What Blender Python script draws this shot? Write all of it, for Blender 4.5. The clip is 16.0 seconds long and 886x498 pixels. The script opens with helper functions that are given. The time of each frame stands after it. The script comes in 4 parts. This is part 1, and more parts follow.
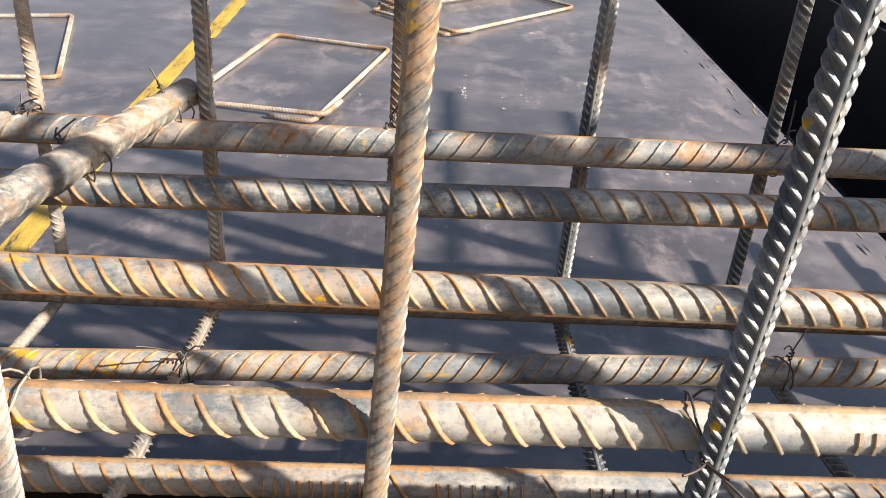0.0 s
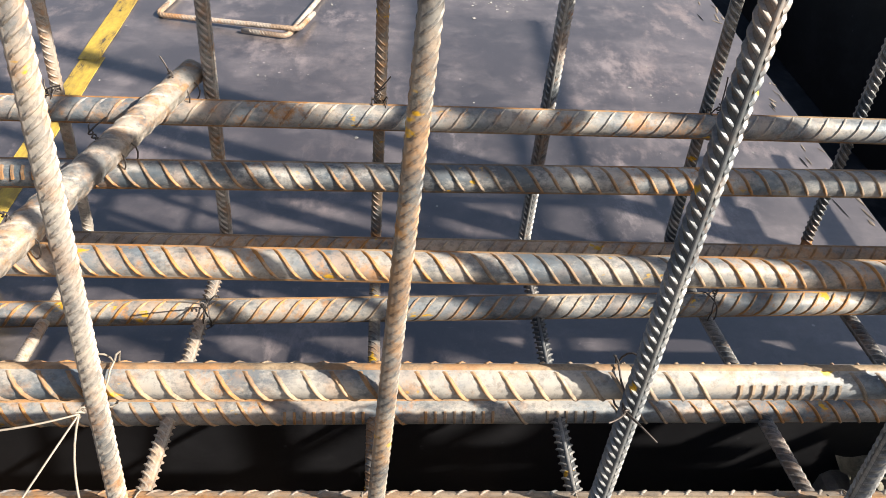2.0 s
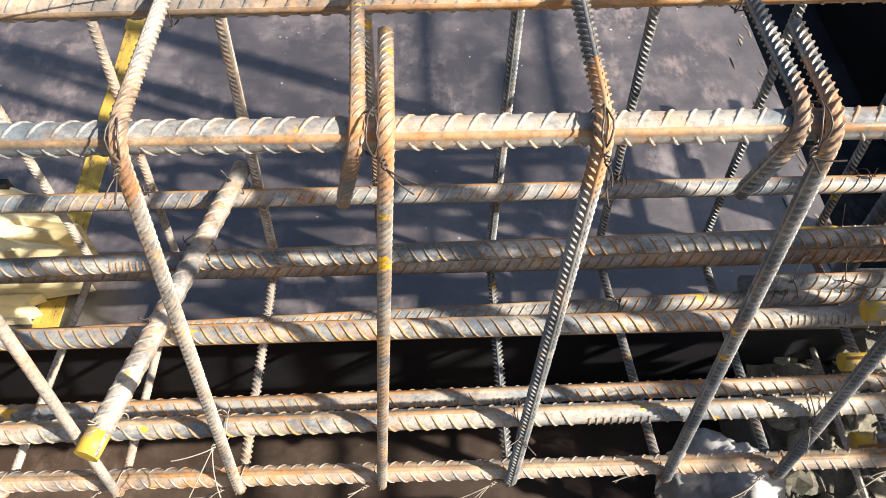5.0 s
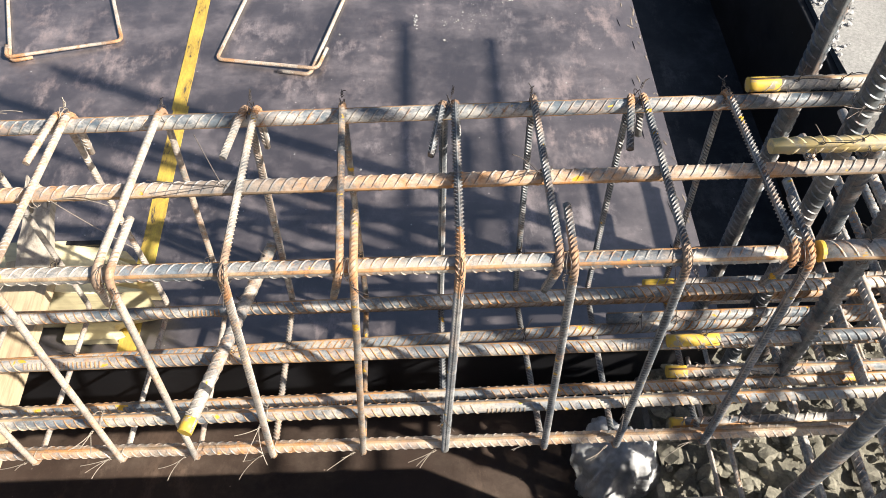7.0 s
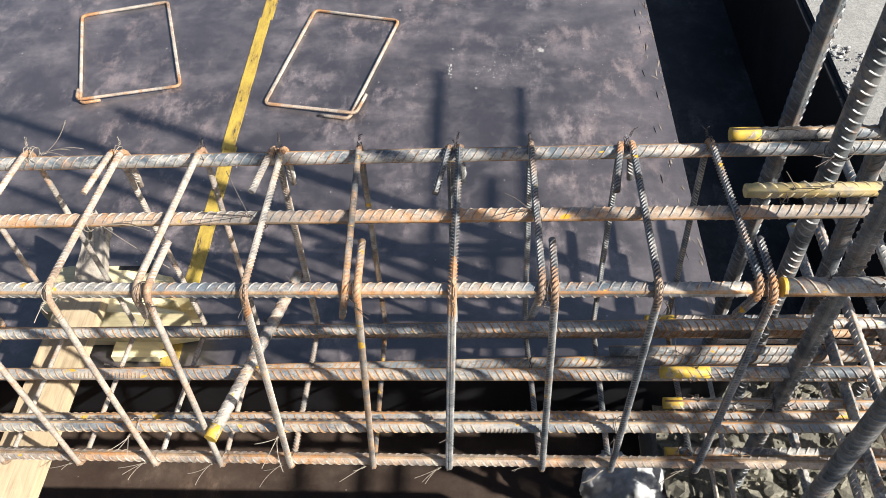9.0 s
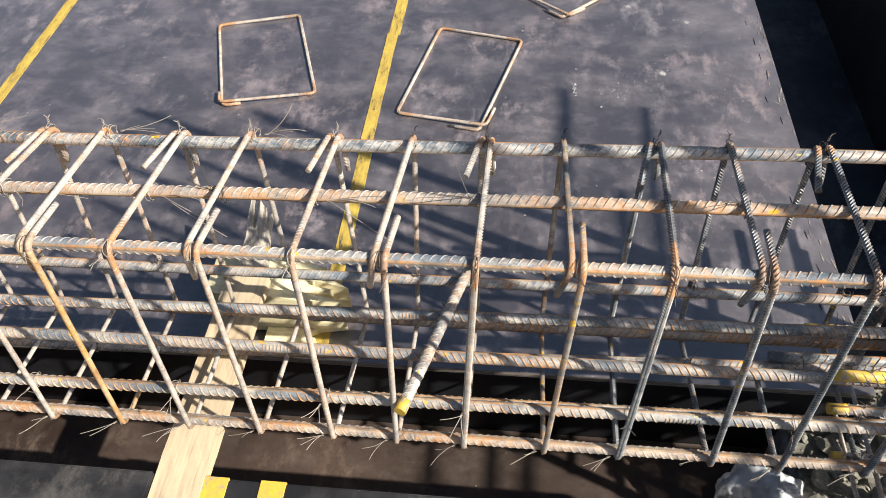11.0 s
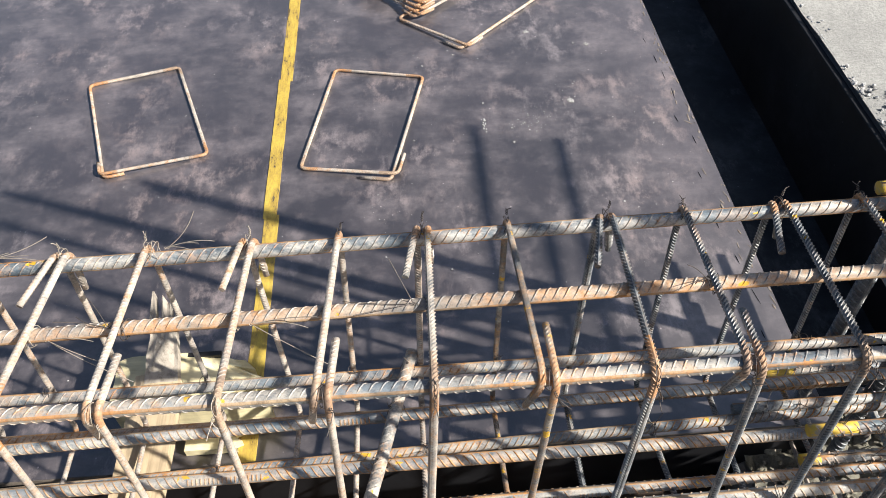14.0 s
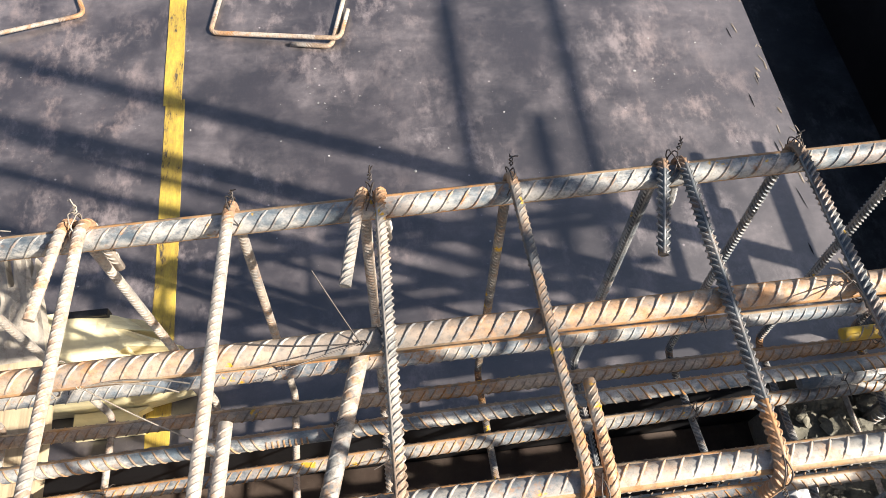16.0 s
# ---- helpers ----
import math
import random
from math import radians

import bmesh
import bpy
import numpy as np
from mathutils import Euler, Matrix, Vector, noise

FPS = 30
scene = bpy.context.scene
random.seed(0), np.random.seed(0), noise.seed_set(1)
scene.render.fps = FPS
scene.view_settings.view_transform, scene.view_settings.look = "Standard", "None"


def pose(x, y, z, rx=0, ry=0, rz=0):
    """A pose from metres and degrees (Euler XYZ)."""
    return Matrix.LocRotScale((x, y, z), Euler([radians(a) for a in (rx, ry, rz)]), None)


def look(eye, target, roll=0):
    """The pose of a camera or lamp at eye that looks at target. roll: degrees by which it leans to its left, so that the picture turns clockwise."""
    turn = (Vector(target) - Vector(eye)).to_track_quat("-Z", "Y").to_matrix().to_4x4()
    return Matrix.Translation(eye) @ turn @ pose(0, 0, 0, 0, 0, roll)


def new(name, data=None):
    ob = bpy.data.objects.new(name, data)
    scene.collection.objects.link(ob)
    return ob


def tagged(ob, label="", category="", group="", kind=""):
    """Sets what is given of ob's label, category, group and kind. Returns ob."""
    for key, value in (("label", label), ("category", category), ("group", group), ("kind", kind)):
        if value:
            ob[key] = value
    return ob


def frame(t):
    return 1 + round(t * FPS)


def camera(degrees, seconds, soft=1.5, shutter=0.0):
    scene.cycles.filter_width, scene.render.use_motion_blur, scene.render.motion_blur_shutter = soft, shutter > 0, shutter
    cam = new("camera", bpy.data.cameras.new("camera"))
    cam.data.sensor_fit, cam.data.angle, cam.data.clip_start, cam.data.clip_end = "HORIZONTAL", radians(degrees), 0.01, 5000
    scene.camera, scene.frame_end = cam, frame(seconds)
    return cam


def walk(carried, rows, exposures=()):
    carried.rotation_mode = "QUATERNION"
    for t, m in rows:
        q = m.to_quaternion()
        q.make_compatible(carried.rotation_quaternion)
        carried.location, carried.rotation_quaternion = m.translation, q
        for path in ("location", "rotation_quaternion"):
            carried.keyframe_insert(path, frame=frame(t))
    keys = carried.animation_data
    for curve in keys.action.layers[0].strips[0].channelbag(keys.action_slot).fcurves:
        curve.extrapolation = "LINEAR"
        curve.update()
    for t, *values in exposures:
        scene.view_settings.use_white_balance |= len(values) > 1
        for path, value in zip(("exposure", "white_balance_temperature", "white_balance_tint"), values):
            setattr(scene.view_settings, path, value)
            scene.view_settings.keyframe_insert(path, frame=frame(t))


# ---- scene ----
cam = camera(60.0, 16.0, soft=0.75)
PATH = [
    (0, (0.111, 0.113, 0.537), (0.173, 1.818, -0.507), 4.0),
    (0.5, (0.104, 0.105, 0.558), (0.19, 1.777, -0.537), 4.0),
    (1, (0.115, 0.101, 0.547), (0.228, 1.728, -0.61), 4.4),
    (1.5, (0.114, 0.094, 0.578), (0.254, 1.664, -0.653), 5.0),
    (2, (0.098, 0.078, 0.632), (0.247, 1.594, -0.664), 5.1),
    (2.5, (0.09, 0.073, 0.678), (0.235, 1.522, -0.692), 4.8),
    (3, (0.084, 0.081, 0.702), (0.212, 1.46, -0.741), 4.2),
    (3.5, (0.101, 0.081, 0.741), (0.19, 1.382, -0.776), 3.2),
    (6, (0.138, 0.002, 1.174), (0.203, 1.142, -0.468), 0.8),
    (6.5, (0.145, -0.049, 1.287), (0.209, 1.087, -0.357), 0.7),
    (7, (0.199, -0.115, 1.356), (0.241, 1.035, -0.28), 0.2),
    (7.5, (0.251, -0.151, 1.387), (0.257, 1.024, -0.231), -1.0),
    (8, (0.271, -0.173, 1.408), (0.236, 1.033, -0.187), -2.3),
    (10.5, (0.201, -0.236, 1.435), (0.045, 1.039, -0.098), -3.3),
    (11, (0.029, -0.296, 1.439), (-0.157, 1.003, -0.07), -3.4),
    (11.5, (-0.057, -0.307, 1.436), (-0.267, 1.012, -0.053), -3.7),
    (12, (-0.073, -0.293, 1.444), (-0.283, 1.045, -0.028), -3.9),
    (12.5, (-0.039, -0.266, 1.468), (-0.21, 1.088, 0.005), -4.2),
    (13, (-0.065, -0.225, 1.452), (-0.153, 1.134, -0.013), -3.8),
    (13.5, (-0.127, -0.188, 1.438), (-0.122, 1.158, -0.04), -2.8),
    (14, (-0.03, -0.11, 1.43), (0.036, 1.204, -0.076), -1.5),
    (14.5, (0.04, -0.011, 1.419), (0.147, 1.244, -0.134), -0.0),
    (15, (-0.034, 0.104, 1.398), (0.093, 1.272, -0.22), 1.3),
    (15.5, (-0.048, 0.206, 1.329), (0.084, 1.264, -0.363), 1.8),
    (16, (-0.01, 0.26, 1.187), (0.124, 1.207, -0.569), 1.2),
]
walk(cam, [(t, look(eye, target, roll)) for t, eye, target, roll in PATH], exposures=((0.0, 1.02, 6420, 8), (1.0, 0.99, 6400, 8), (3.5, 1.16, 6420, 8), (7.0, 1.15, 6280, 8), (8.0, 0.97, 6020, 7), (10.5, 0.87, 6000, 7), (13.0, 0.87, 6020, 7), (14.5, 0.97, 6040, 7), (16.0, 1.15, 6300, 8)))


# ---------------------------------------------------------------- light
SUN = Vector((1.12, -0.49, 1.0)).normalized()
world = bpy.data.worlds.new("sky")
scene.world = world
world.use_nodes = True
wn = world.node_tree
sky = wn.nodes.new("ShaderNodeTexSky")
sky.sky_type = "NISHITA"
sky.sun_disc = False
sky.dust_density = 3.0
sky.sun_elevation = math.asin(SUN.z)
sky.sun_rotation = math.atan2(SUN.x, SUN.y)
wn.links.new(sky.outputs[0], wn.nodes["Background"].inputs[0])
wn.nodes["Background"].inputs[1].default_value = 0.050
sun_data = bpy.data.lights.new("sun", "SUN")
sun_data.energy = 5.0
sun_data.angle = radians(0.75)
sun_data.color = (1.0, 0.9, 0.77)
sun = new("sun", sun_data)
sun.matrix_world = look(SUN * 20, (0, 0, 0))


# ---------------------------------------------------------------- materials
def material(name):
    m = bpy.data.materials.new(name)
    m.use_nodes = True
    return m, m.node_tree, m.node_tree.nodes["Principled BSDF"]


def noise_node(nt, scale, detail=4.0, rough=0.55, stretch=None, where="Object"):
    tc = nt.nodes.new("ShaderNodeTexCoord")
    n = nt.nodes.new("ShaderNodeTexNoise")
    n.inputs["Scale"].default_value = scale
    n.inputs["Detail"].default_value = detail
    n.inputs["Roughness"].default_value = rough
    if stretch:
        mp = nt.nodes.new("ShaderNodeMapping")
        mp.inputs["Scale"].default_value = stretch
        nt.links.new(tc.outputs[where], mp.inputs[0])
        nt.links.new(mp.outputs[0], n.inputs["Vector"])
    else:
        nt.links.new(tc.outputs[where], n.inputs["Vector"])
    return n.outputs["Fac"]


def ramp(nt, fac, stops):
    r = nt.nodes.new("ShaderNodeValToRGB")
    while len(r.color_ramp.elements) < len(stops):
        r.color_ramp.elements.new(0.5)
    for e, (p, c) in zip(r.color_ramp.elements, stops):
        e.position = p
        e.color = (*c, 1) if len(c) == 3 else c
    nt.links.new(fac, r.inputs[0])
    return r.outputs[0]


def mix(nt, fac, a, b, mode="MIX"):
    n = nt.nodes.new("ShaderNodeMix")
    n.data_type = "RGBA"
    n.blend_type = mode
    for sock, v in ((n.inputs[0], fac), (n.inputs[6], a), (n.inputs[7], b)):
        if isinstance(v, bpy.types.NodeSocket):
            nt.links.new(v, sock)
        elif isinstance(v, (int, float)):
            sock.default_value = v
        else:
            sock.default_value = (*v, 1)
    return n.outputs[2]


def bump(nt, bsdf, height, strength, distance):
    b = nt.nodes.new("ShaderNodeBump")
    b.inputs["Strength"].default_value = strength
    b.inputs["Distance"].default_value = distance
    nt.links.new(height, b.inputs["Height"])
    nt.links.new(b.outputs[0], bsdf.inputs["Normal"])


G = lambda v: (v, v, v)


def rebar_material(name, scale_col, dust_col, rust_col, rust_lo, rust_hi, metal, paint=0.0, cover=(0.42, 0.58), dark=0.8):
    """Hot-rolled bar: bluish mill scale, dry cement dust, rust in blooms and dark bare patches."""
    m, nt, b = material(name)
    patch = noise_node(nt, 21, 6, 0.68, (0.55, 1, 1))
    fine = noise_node(nt, 240, 5, 0.72)
    grime = noise_node(nt, 52, 7, 0.74)
    rusty = noise_node(nt, 64, 7, 0.74)
    zone = noise_node(nt, 5.5, 4, 0.6)
    col = mix(nt, ramp(nt, patch, [(cover[0], G(0)), (cover[1], G(1))]), scale_col, dust_col)
    col = mix(nt, ramp(nt, grime, [(0.54, G(0)), (0.66, G(0.5))]), col, tuple(c * 0.45 for c in scale_col))
    bare = noise_node(nt, 10, 8, 0.76, (0.6, 1, 1))
    col = mix(nt, ramp(nt, bare, [(0.51, G(0)), (0.58, G(dark))]), col, tuple(c * k for c, k in zip(scale_col, (0.44, 0.50, 0.56))))
    bloom = ramp(nt, zone, [(0.42, G(0.12)), (0.56, G(1))])
    amount = mix(nt, 1.0, ramp(nt, rusty, [(rust_lo, G(0)), (rust_hi, G(0.92))]), bloom, "MULTIPLY")
    col = mix(nt, amount, col, rust_col)
    pink = mix(nt, 1.0, ramp(nt, noise_node(nt, 30, 5, 0.7), [(0.48, G(0)), (0.62, G(0.55))]), bloom, "MULTIPLY")
    col = mix(nt, pink, col, tuple(min(1, r * 0.55 + d * 0.55) for r, d in zip(rust_col, dust_col)))
    col = mix(nt, ramp(nt, fine, [(0.34, G(0.42)), (0.50, G(0.0))]), col, (0.085, 0.075, 0.068))
    if paint:
        spot = noise_node(nt, 30, 4, 0.6, (1, 1.3, 1.7))
        col = mix(nt, ramp(nt, spot, [(paint, G(0)), (paint + 0.03, G(0.9))]), col, (0.70, 0.40, 0.015))
    nt.links.new(col, b.inputs["Base Color"])
    b.inputs["Metallic"].default_value = metal
    nt.links.new(ramp(nt, rusty, [(0.34, G(0.30)), (0.6, G(0.72))]), b.inputs["Roughness"])
    bump(nt, b, mix(nt, 0.5, fine, grime), 0.55, 0.0007)
    return m


STEEL = rebar_material("weathered_bar_steel", (0.195, 0.225, 0.255), (0.435, 0.405, 0.365), (0.47, 0.225, 0.075), 0.53, 0.66, 0.12, 0.655, (0.41, 0.55))
STEEL_RUST = rebar_material("rust_bloomed_bar_steel", (0.30, 0.27, 0.245), (0.53, 0.42, 0.325), (0.50, 0.26, 0.11), 0.43, 0.60, 0.08, 0.68, (0.40, 0.54), 0.5)
STEEL_BLUE = rebar_material("blue_scaled_bar_steel", (0.17, 0.205, 0.235), (0.50, 0.48, 0.45), (0.44, 0.20, 0.065), 0.55, 0.68, 0.15, 0.66, (0.42, 0.54), 0.85)
RIB = rebar_material("rusty_rib_steel", (0.25, 0.21, 0.17), (0.48, 0.38, 0.28), (0.45, 0.20, 0.045), 0.35, 0.50, 0.05, 0.68)
RIB_WORN = rebar_material("worn_rib_steel", (0.27, 0.27, 0.27), (0.54, 0.49, 0.42), (0.42, 0.19, 0.06), 0.47, 0.60, 0.1, 0.68)
STIRRUP = rebar_material("pale_stirrup_steel", (0.33, 0.30, 0.27), (0.56, 0.49, 0.42), (0.48, 0.26, 0.13), 0.46, 0.62, 0.08, 0.73, (0.36, 0.52), 0.35)
STIRRUP_RIB = rebar_material("pale_stirrup_rib", (0.38, 0.345, 0.31), (0.57, 0.51, 0.44), (0.42, 0.22, 0.10), 0.48, 0.66, 0.12, 0.0, (0.42, 0.58), 0.4)
DARK = rebar_material("dark_stirrup_steel", (0.10, 0.115, 0.13), (0.30, 0.295, 0.29), (0.42, 0.20, 0.07), 0.55, 0.70, 0.45, 0.665, (0.48, 0.62))
# ribs of the dark stirrups: a paler tone paints in the sun's glint
GLINT_RIB = rebar_material("glint_stirrup_rib", (0.19, 0.205, 0.22), (0.40, 0.39, 0.375), (0.40, 0.19, 0.07), 0.58, 0.74, 0.4, 0.68, (0.42, 0.58), 0.4)
RUSTY = rebar_material("rusted_stirrup_steel", (0.38, 0.22, 0.10), (0.62, 0.45, 0.27), (0.55, 0.27, 0.06), 0.42, 0.62, 0.1, 0.745, (0.42, 0.58), 0.3)
SPACER = rebar_material("grey_spacer_steel", (0.21, 0.215, 0.22), (0.45, 0.41, 0.36), (0.44, 0.24, 0.11), 0.48, 0.64, 0.1, 0.70, (0.38, 0.52))
WORN = rebar_material("worn_painted_steel", (0.16, 0.165, 0.17), (0.36, 0.33, 0.29), (0.44, 0.22, 0.07), 0.44, 0.60, 0.2, 0.615)
SEAM = rebar_material("rusted_long_rib", (0.25, 0.18, 0.12), (0.46, 0.35, 0.23), (0.44, 0.20, 0.06), 0.38, 0.55, 0.05)
BEND = rebar_material("rusted_bend_steel", (0.26, 0.20, 0.16), (0.48, 0.36, 0.26), (0.46, 0.21, 0.07), 0.38, 0.56, 0.1, 0.0, (0.42, 0.58), 0.5)
COLUMN = rebar_material("dark_column_steel", (0.115, 0.135, 0.15), (0.22, 0.225, 0.23), (0.30, 0.15, 0.07), 0.56, 0.72, 0.35)
COLUMN_RIB = rebar_material("column_rib_steel", (0.17, 0.185, 0.20), (0.29, 0.29, 0.29), (0.32, 0.17, 0.08), 0.54, 0.70, 0.35)


def yellow_paint():
    m, nt, b = material("worn_yellow_paint")
    f = noise_node(nt, 70, 5, 0.65)
    nt.links.new(ramp(nt, f, [(0.38, (0.34, 0.29, 0.22)), (0.47, (0.58, 0.38, 0.06)), (0.8, (0.72, 0.50, 0.04))]), b.inputs["Base Color"])
    b.inputs["Roughness"].default_value = 0.5
    bump(nt, b, f, 0.3, 0.0006)
    return m


def tape_material():
    m, nt, b = material("worn_yellow_tape")
    n = noise_node(nt, 11, 8, 0.78, (4.5, 1, 1))
    g = noise_node(nt, 150, 4, 0.6)
    col = ramp(nt, n, [(0.38, (0.05, 0.045, 0.045)), (0.43, (0.38, 0.26, 0.05)), (0.60, (0.58, 0.42, 0.07)), (0.8, (0.62, 0.48, 0.17))])
    col = mix(nt, ramp(nt, g, [(0.4, G(0)), (0.8, G(0.5))]), col, (0.30, 0.21, 0.09))
    nt.links.new(col, b.inputs["Base Color"])
    b.inputs["Roughness"].default_value = 0.5
    bump(nt, b, n, 0.3, 0.001)
    return m


def ply_material(name, base, dust, dust_amount, gloss=0.8, coat=0.0, worn_sheen_edge=None):
    """Dark phenolic film on formwork plywood, scuffed and dusted with cement."""
    m, nt, b = material(name)
    big = noise_node(nt, 1.6, 8, 0.68)
    mid = noise_node(nt, 5.5, 9, 0.74)
    wipe = noise_node(nt, 4.2, 9, 0.74, (1.0, 1.7, 1))
    fine = noise_node(nt, 260, 3, 0.6)
    scratch = noise_node(nt, 8, 6, 0.75, (1.0, 22, 1))
    scratch2 = noise_node(nt, 7, 6, 0.75, (24, 1.2, 1))
    col = mix(nt, ramp(nt, big, [(0.36, G(0)), (0.62, G(1))]), tuple(c * 0.62 for c in base), tuple(c * 1.4 for c in base))
    soft = mix(nt, 1.0, ramp(nt, mid, [(0.42, G(0)), (0.68, G(1))]), ramp(nt, wipe, [(0.38, G(0)), (0.62, G(1))]), "MULTIPLY")
    col = mix(nt, mix(nt, 1.0, soft, G(dust_amount * 1.35), "MULTIPLY"), col, dust)
    col = mix(nt, ramp(nt, wipe, [(0.60, G(0)), (0.74, G(dust_amount * 0.5))]), col, dust)
    col = mix(nt, ramp(nt, scratch, [(0.635, G(0)), (0.68, G(dust_amount * 0.7))]), col, dust)
    col = mix(nt, ramp(nt, scratch2, [(0.645, G(0)), (0.69, G(dust_amount * 0.6))]), col, dust)
    tint = ramp(nt, noise_node(nt, 1.9, 5, 0.6), [(0.40, G(0)), (0.60, G(1))])
    cool, warm = dust, tuple(c * k for c, k in zip(dust, (1.12, 0.98, 0.88)))
    dust = mix(nt, tint, cool, warm)
    smear = noise_node(nt, 13, 10, 0.8, (1.0, 0.55, 1))
    where = ramp(nt, noise_node(nt, 2.6, 4, 0.6), [(0.44, G(0)), (0.58, G(1))])
    col = mix(nt, mix(nt, 1.0, ramp(nt, smear, [(0.50, G(0)), (0.62, G(min(1, dust_amount * 1.6)))]), where, "MULTIPLY"), col, dust)
    col = mix(nt, ramp(nt, noise_node(nt, 9, 9, 0.78), [(0.58, G(0)), (0.70, G(0.5))]), col, tuple(c * 0.5 for c in base))
    tc = nt.nodes.new("ShaderNodeTexCoord")
    vor = nt.nodes.new("ShaderNodeTexVoronoi")
    vor.inputs["Scale"].default_value = 34
    nt.links.new(tc.outputs["Object"], vor.inputs["Vector"])
    dots = mix(nt, 1.0, ramp(nt, vor.outputs["Distance"], [(0.05, G(1)), (0.09, G(0))]), ramp(nt, mid, [(0.52, G(0)), (0.60, G(1))]), "MULTIPLY")
    col = mix(nt, dots, col, tuple(min(1, c * 2.2) for c in cool))
    col = mix(nt, ramp(nt, fine, [(0.60, G(0)), (0.80, G(dust_amount * 0.5))]), col, dust)
    # Paler towards this x: edge wear, with the sky's sheen painted into the colour.
    if worn_sheen_edge:
        split = nt.nodes.new("ShaderNodeSeparateXYZ")
        nt.links.new(tc.outputs["Object"], split.inputs[0])
        reach = nt.nodes.new("ShaderNodeMapRange")
        reach.inputs["From Min"].default_value, reach.inputs["From Max"].default_value = worn_sheen_edge - 0.34, worn_sheen_edge
        reach.inputs["To Max"].default_value = 0.30
        nt.links.new(split.outputs[0], reach.inputs["Value"])
        scuff_sheen = mix(nt, 1.0, reach.outputs[0], ramp(nt, noise_node(nt, 7, 8, 0.74), [(0.30, G(0.5)), (0.70, G(1))]), "MULTIPLY")
        col = mix(nt, scuff_sheen, col, tuple(c * 0.8 for c in cool))
    nt.links.new(col, b.inputs["Base Color"])
    nt.links.new(ramp(nt, mid, [(0.3, G(0.46)), (0.75, G(0.64))]), b.inputs["Roughness"])
    b.inputs["Specular IOR Level"].default_value = gloss
    b.inputs["Coat Weight"].default_value = coat
    b.inputs["Coat Roughness"].default_value = 0.28
    b.inputs["Coat IOR"].default_value = 1.9
    b.inputs["Sheen Weight"].default_value = 0.14 * coat
    b.inputs["Sheen Roughness"].default_value = 0.6
    b.inputs["Sheen Tint"].default_value = (0.90, 0.86, 1.0, 1)
    bump(nt, b, wipe, 0.10, 0.002)
    return m


DECK = ply_material("film_faced_plywood", (0.0165, 0.0125, 0.0145), (0.25, 0.215, 0.22), 0.56, 0.85, 1.0, 0.793)
NAVY = ply_material("blue_black_board", (0.016, 0.019, 0.025), (0.11, 0.12, 0.135), 0.45, 0.35)
BOARD = ply_material("scuffed_black_board", (0.012, 0.012, 0.014), (0.12, 0.115, 0.11), 0.3, 0.4)
FORM = ply_material("brown_film_plywood", (0.045, 0.029, 0.022), (0.15, 0.115, 0.09), 0.4, 0.4)
BLACK = ply_material("black_film_plywood", (0.008, 0.008, 0.010), (0.035, 0.035, 0.04), 0.25, 0.4)


def ply_edge():
    m, nt, b = material("chipped_plywood_edge")
    n = noise_node(nt, 26, 6, 0.7, (1, 1, 9))
    nt.links.new(ramp(nt, n, [(0.3, (0.10, 0.08, 0.065)), (0.5, (0.24, 0.2, 0.165)), (0.75, (0.40, 0.36, 0.31))]), b.inputs["Base Color"])
    b.inputs["Roughness"].default_value = 0.8
    bump(nt, b, n, 0.5, 0.003)
    return m


def wood_material(name, light, dark, axis):
    m, nt, b = material(name)
    st = [16, 16, 16]
    st[axis] = 1.2
    grain = noise_node(nt, 6, 7, 0.65, tuple(st))
    stain = noise_node(nt, 9, 4, 0.6)
    col = ramp(nt, grain, [(0.28, dark), (0.5, light), (0.75, tuple(min(1, c * 1.15) for c in light))])
    col = mix(nt, ramp(nt, stain, [(0.5, G(0)), (0.75, G(0.45))]), col, tuple(c * 0.55 for c in dark))
    nt.links.new(col, b.inputs["Base Color"])
    b.inputs["Roughness"].default_value = 0.75
    bump(nt, b, grain, 0.4, 0.002)
    return m


WOOD_Y = wood_material("raw_pine_plank", (0.55, 0.43, 0.28), (0.36, 0.275, 0.175), 1)
WOOD_X = wood_material("raw_pine_block", (0.82, 0.72, 0.45), (0.64, 0.54, 0.32), 0)
WOOD_GREY = wood_material("weathered_grey_wood", (0.42, 0.37, 0.31), (0.20, 0.17, 0.14), 2)


def concrete_material(name, lo, hi):
    m, nt, b = material(name)
    a = noise_node(nt, 6, 7, 0.65)
    f = noise_node(nt, 120, 5, 0.7)
    col = ramp(nt, a, [(0.3, lo), (0.7, hi)])
    col = mix(nt, ramp(nt, f, [(0.35, G(0.5)), (0.6, G(0))]), col, tuple(c * 0.5 for c in lo))
    nt.links.new(col, b.inputs["Base Color"])
    b.inputs["Roughness"].default_value = 0.9
    bump(nt, b, f, 0.6, 0.004)
    return m


CONCRETE = concrete_material("rough_grey_concrete", (0.26, 0.255, 0.245), (0.42, 0.41, 0.39))
RUBBLE = concrete_material("crumbled_concrete", (0.10, 0.094, 0.078), (0.36, 0.335, 0.26))
PLASTER = concrete_material("dried_cement_splash", (0.28, 0.275, 0.27), (0.46, 0.45, 0.44))
SPECK = concrete_material("pale_cement_speck", (0.38, 0.37, 0.37), (0.58, 0.57, 0.56))
EARTH = concrete_material("dusty_ground", (0.16, 0.14, 0.12), (0.26, 0.23, 0.2))


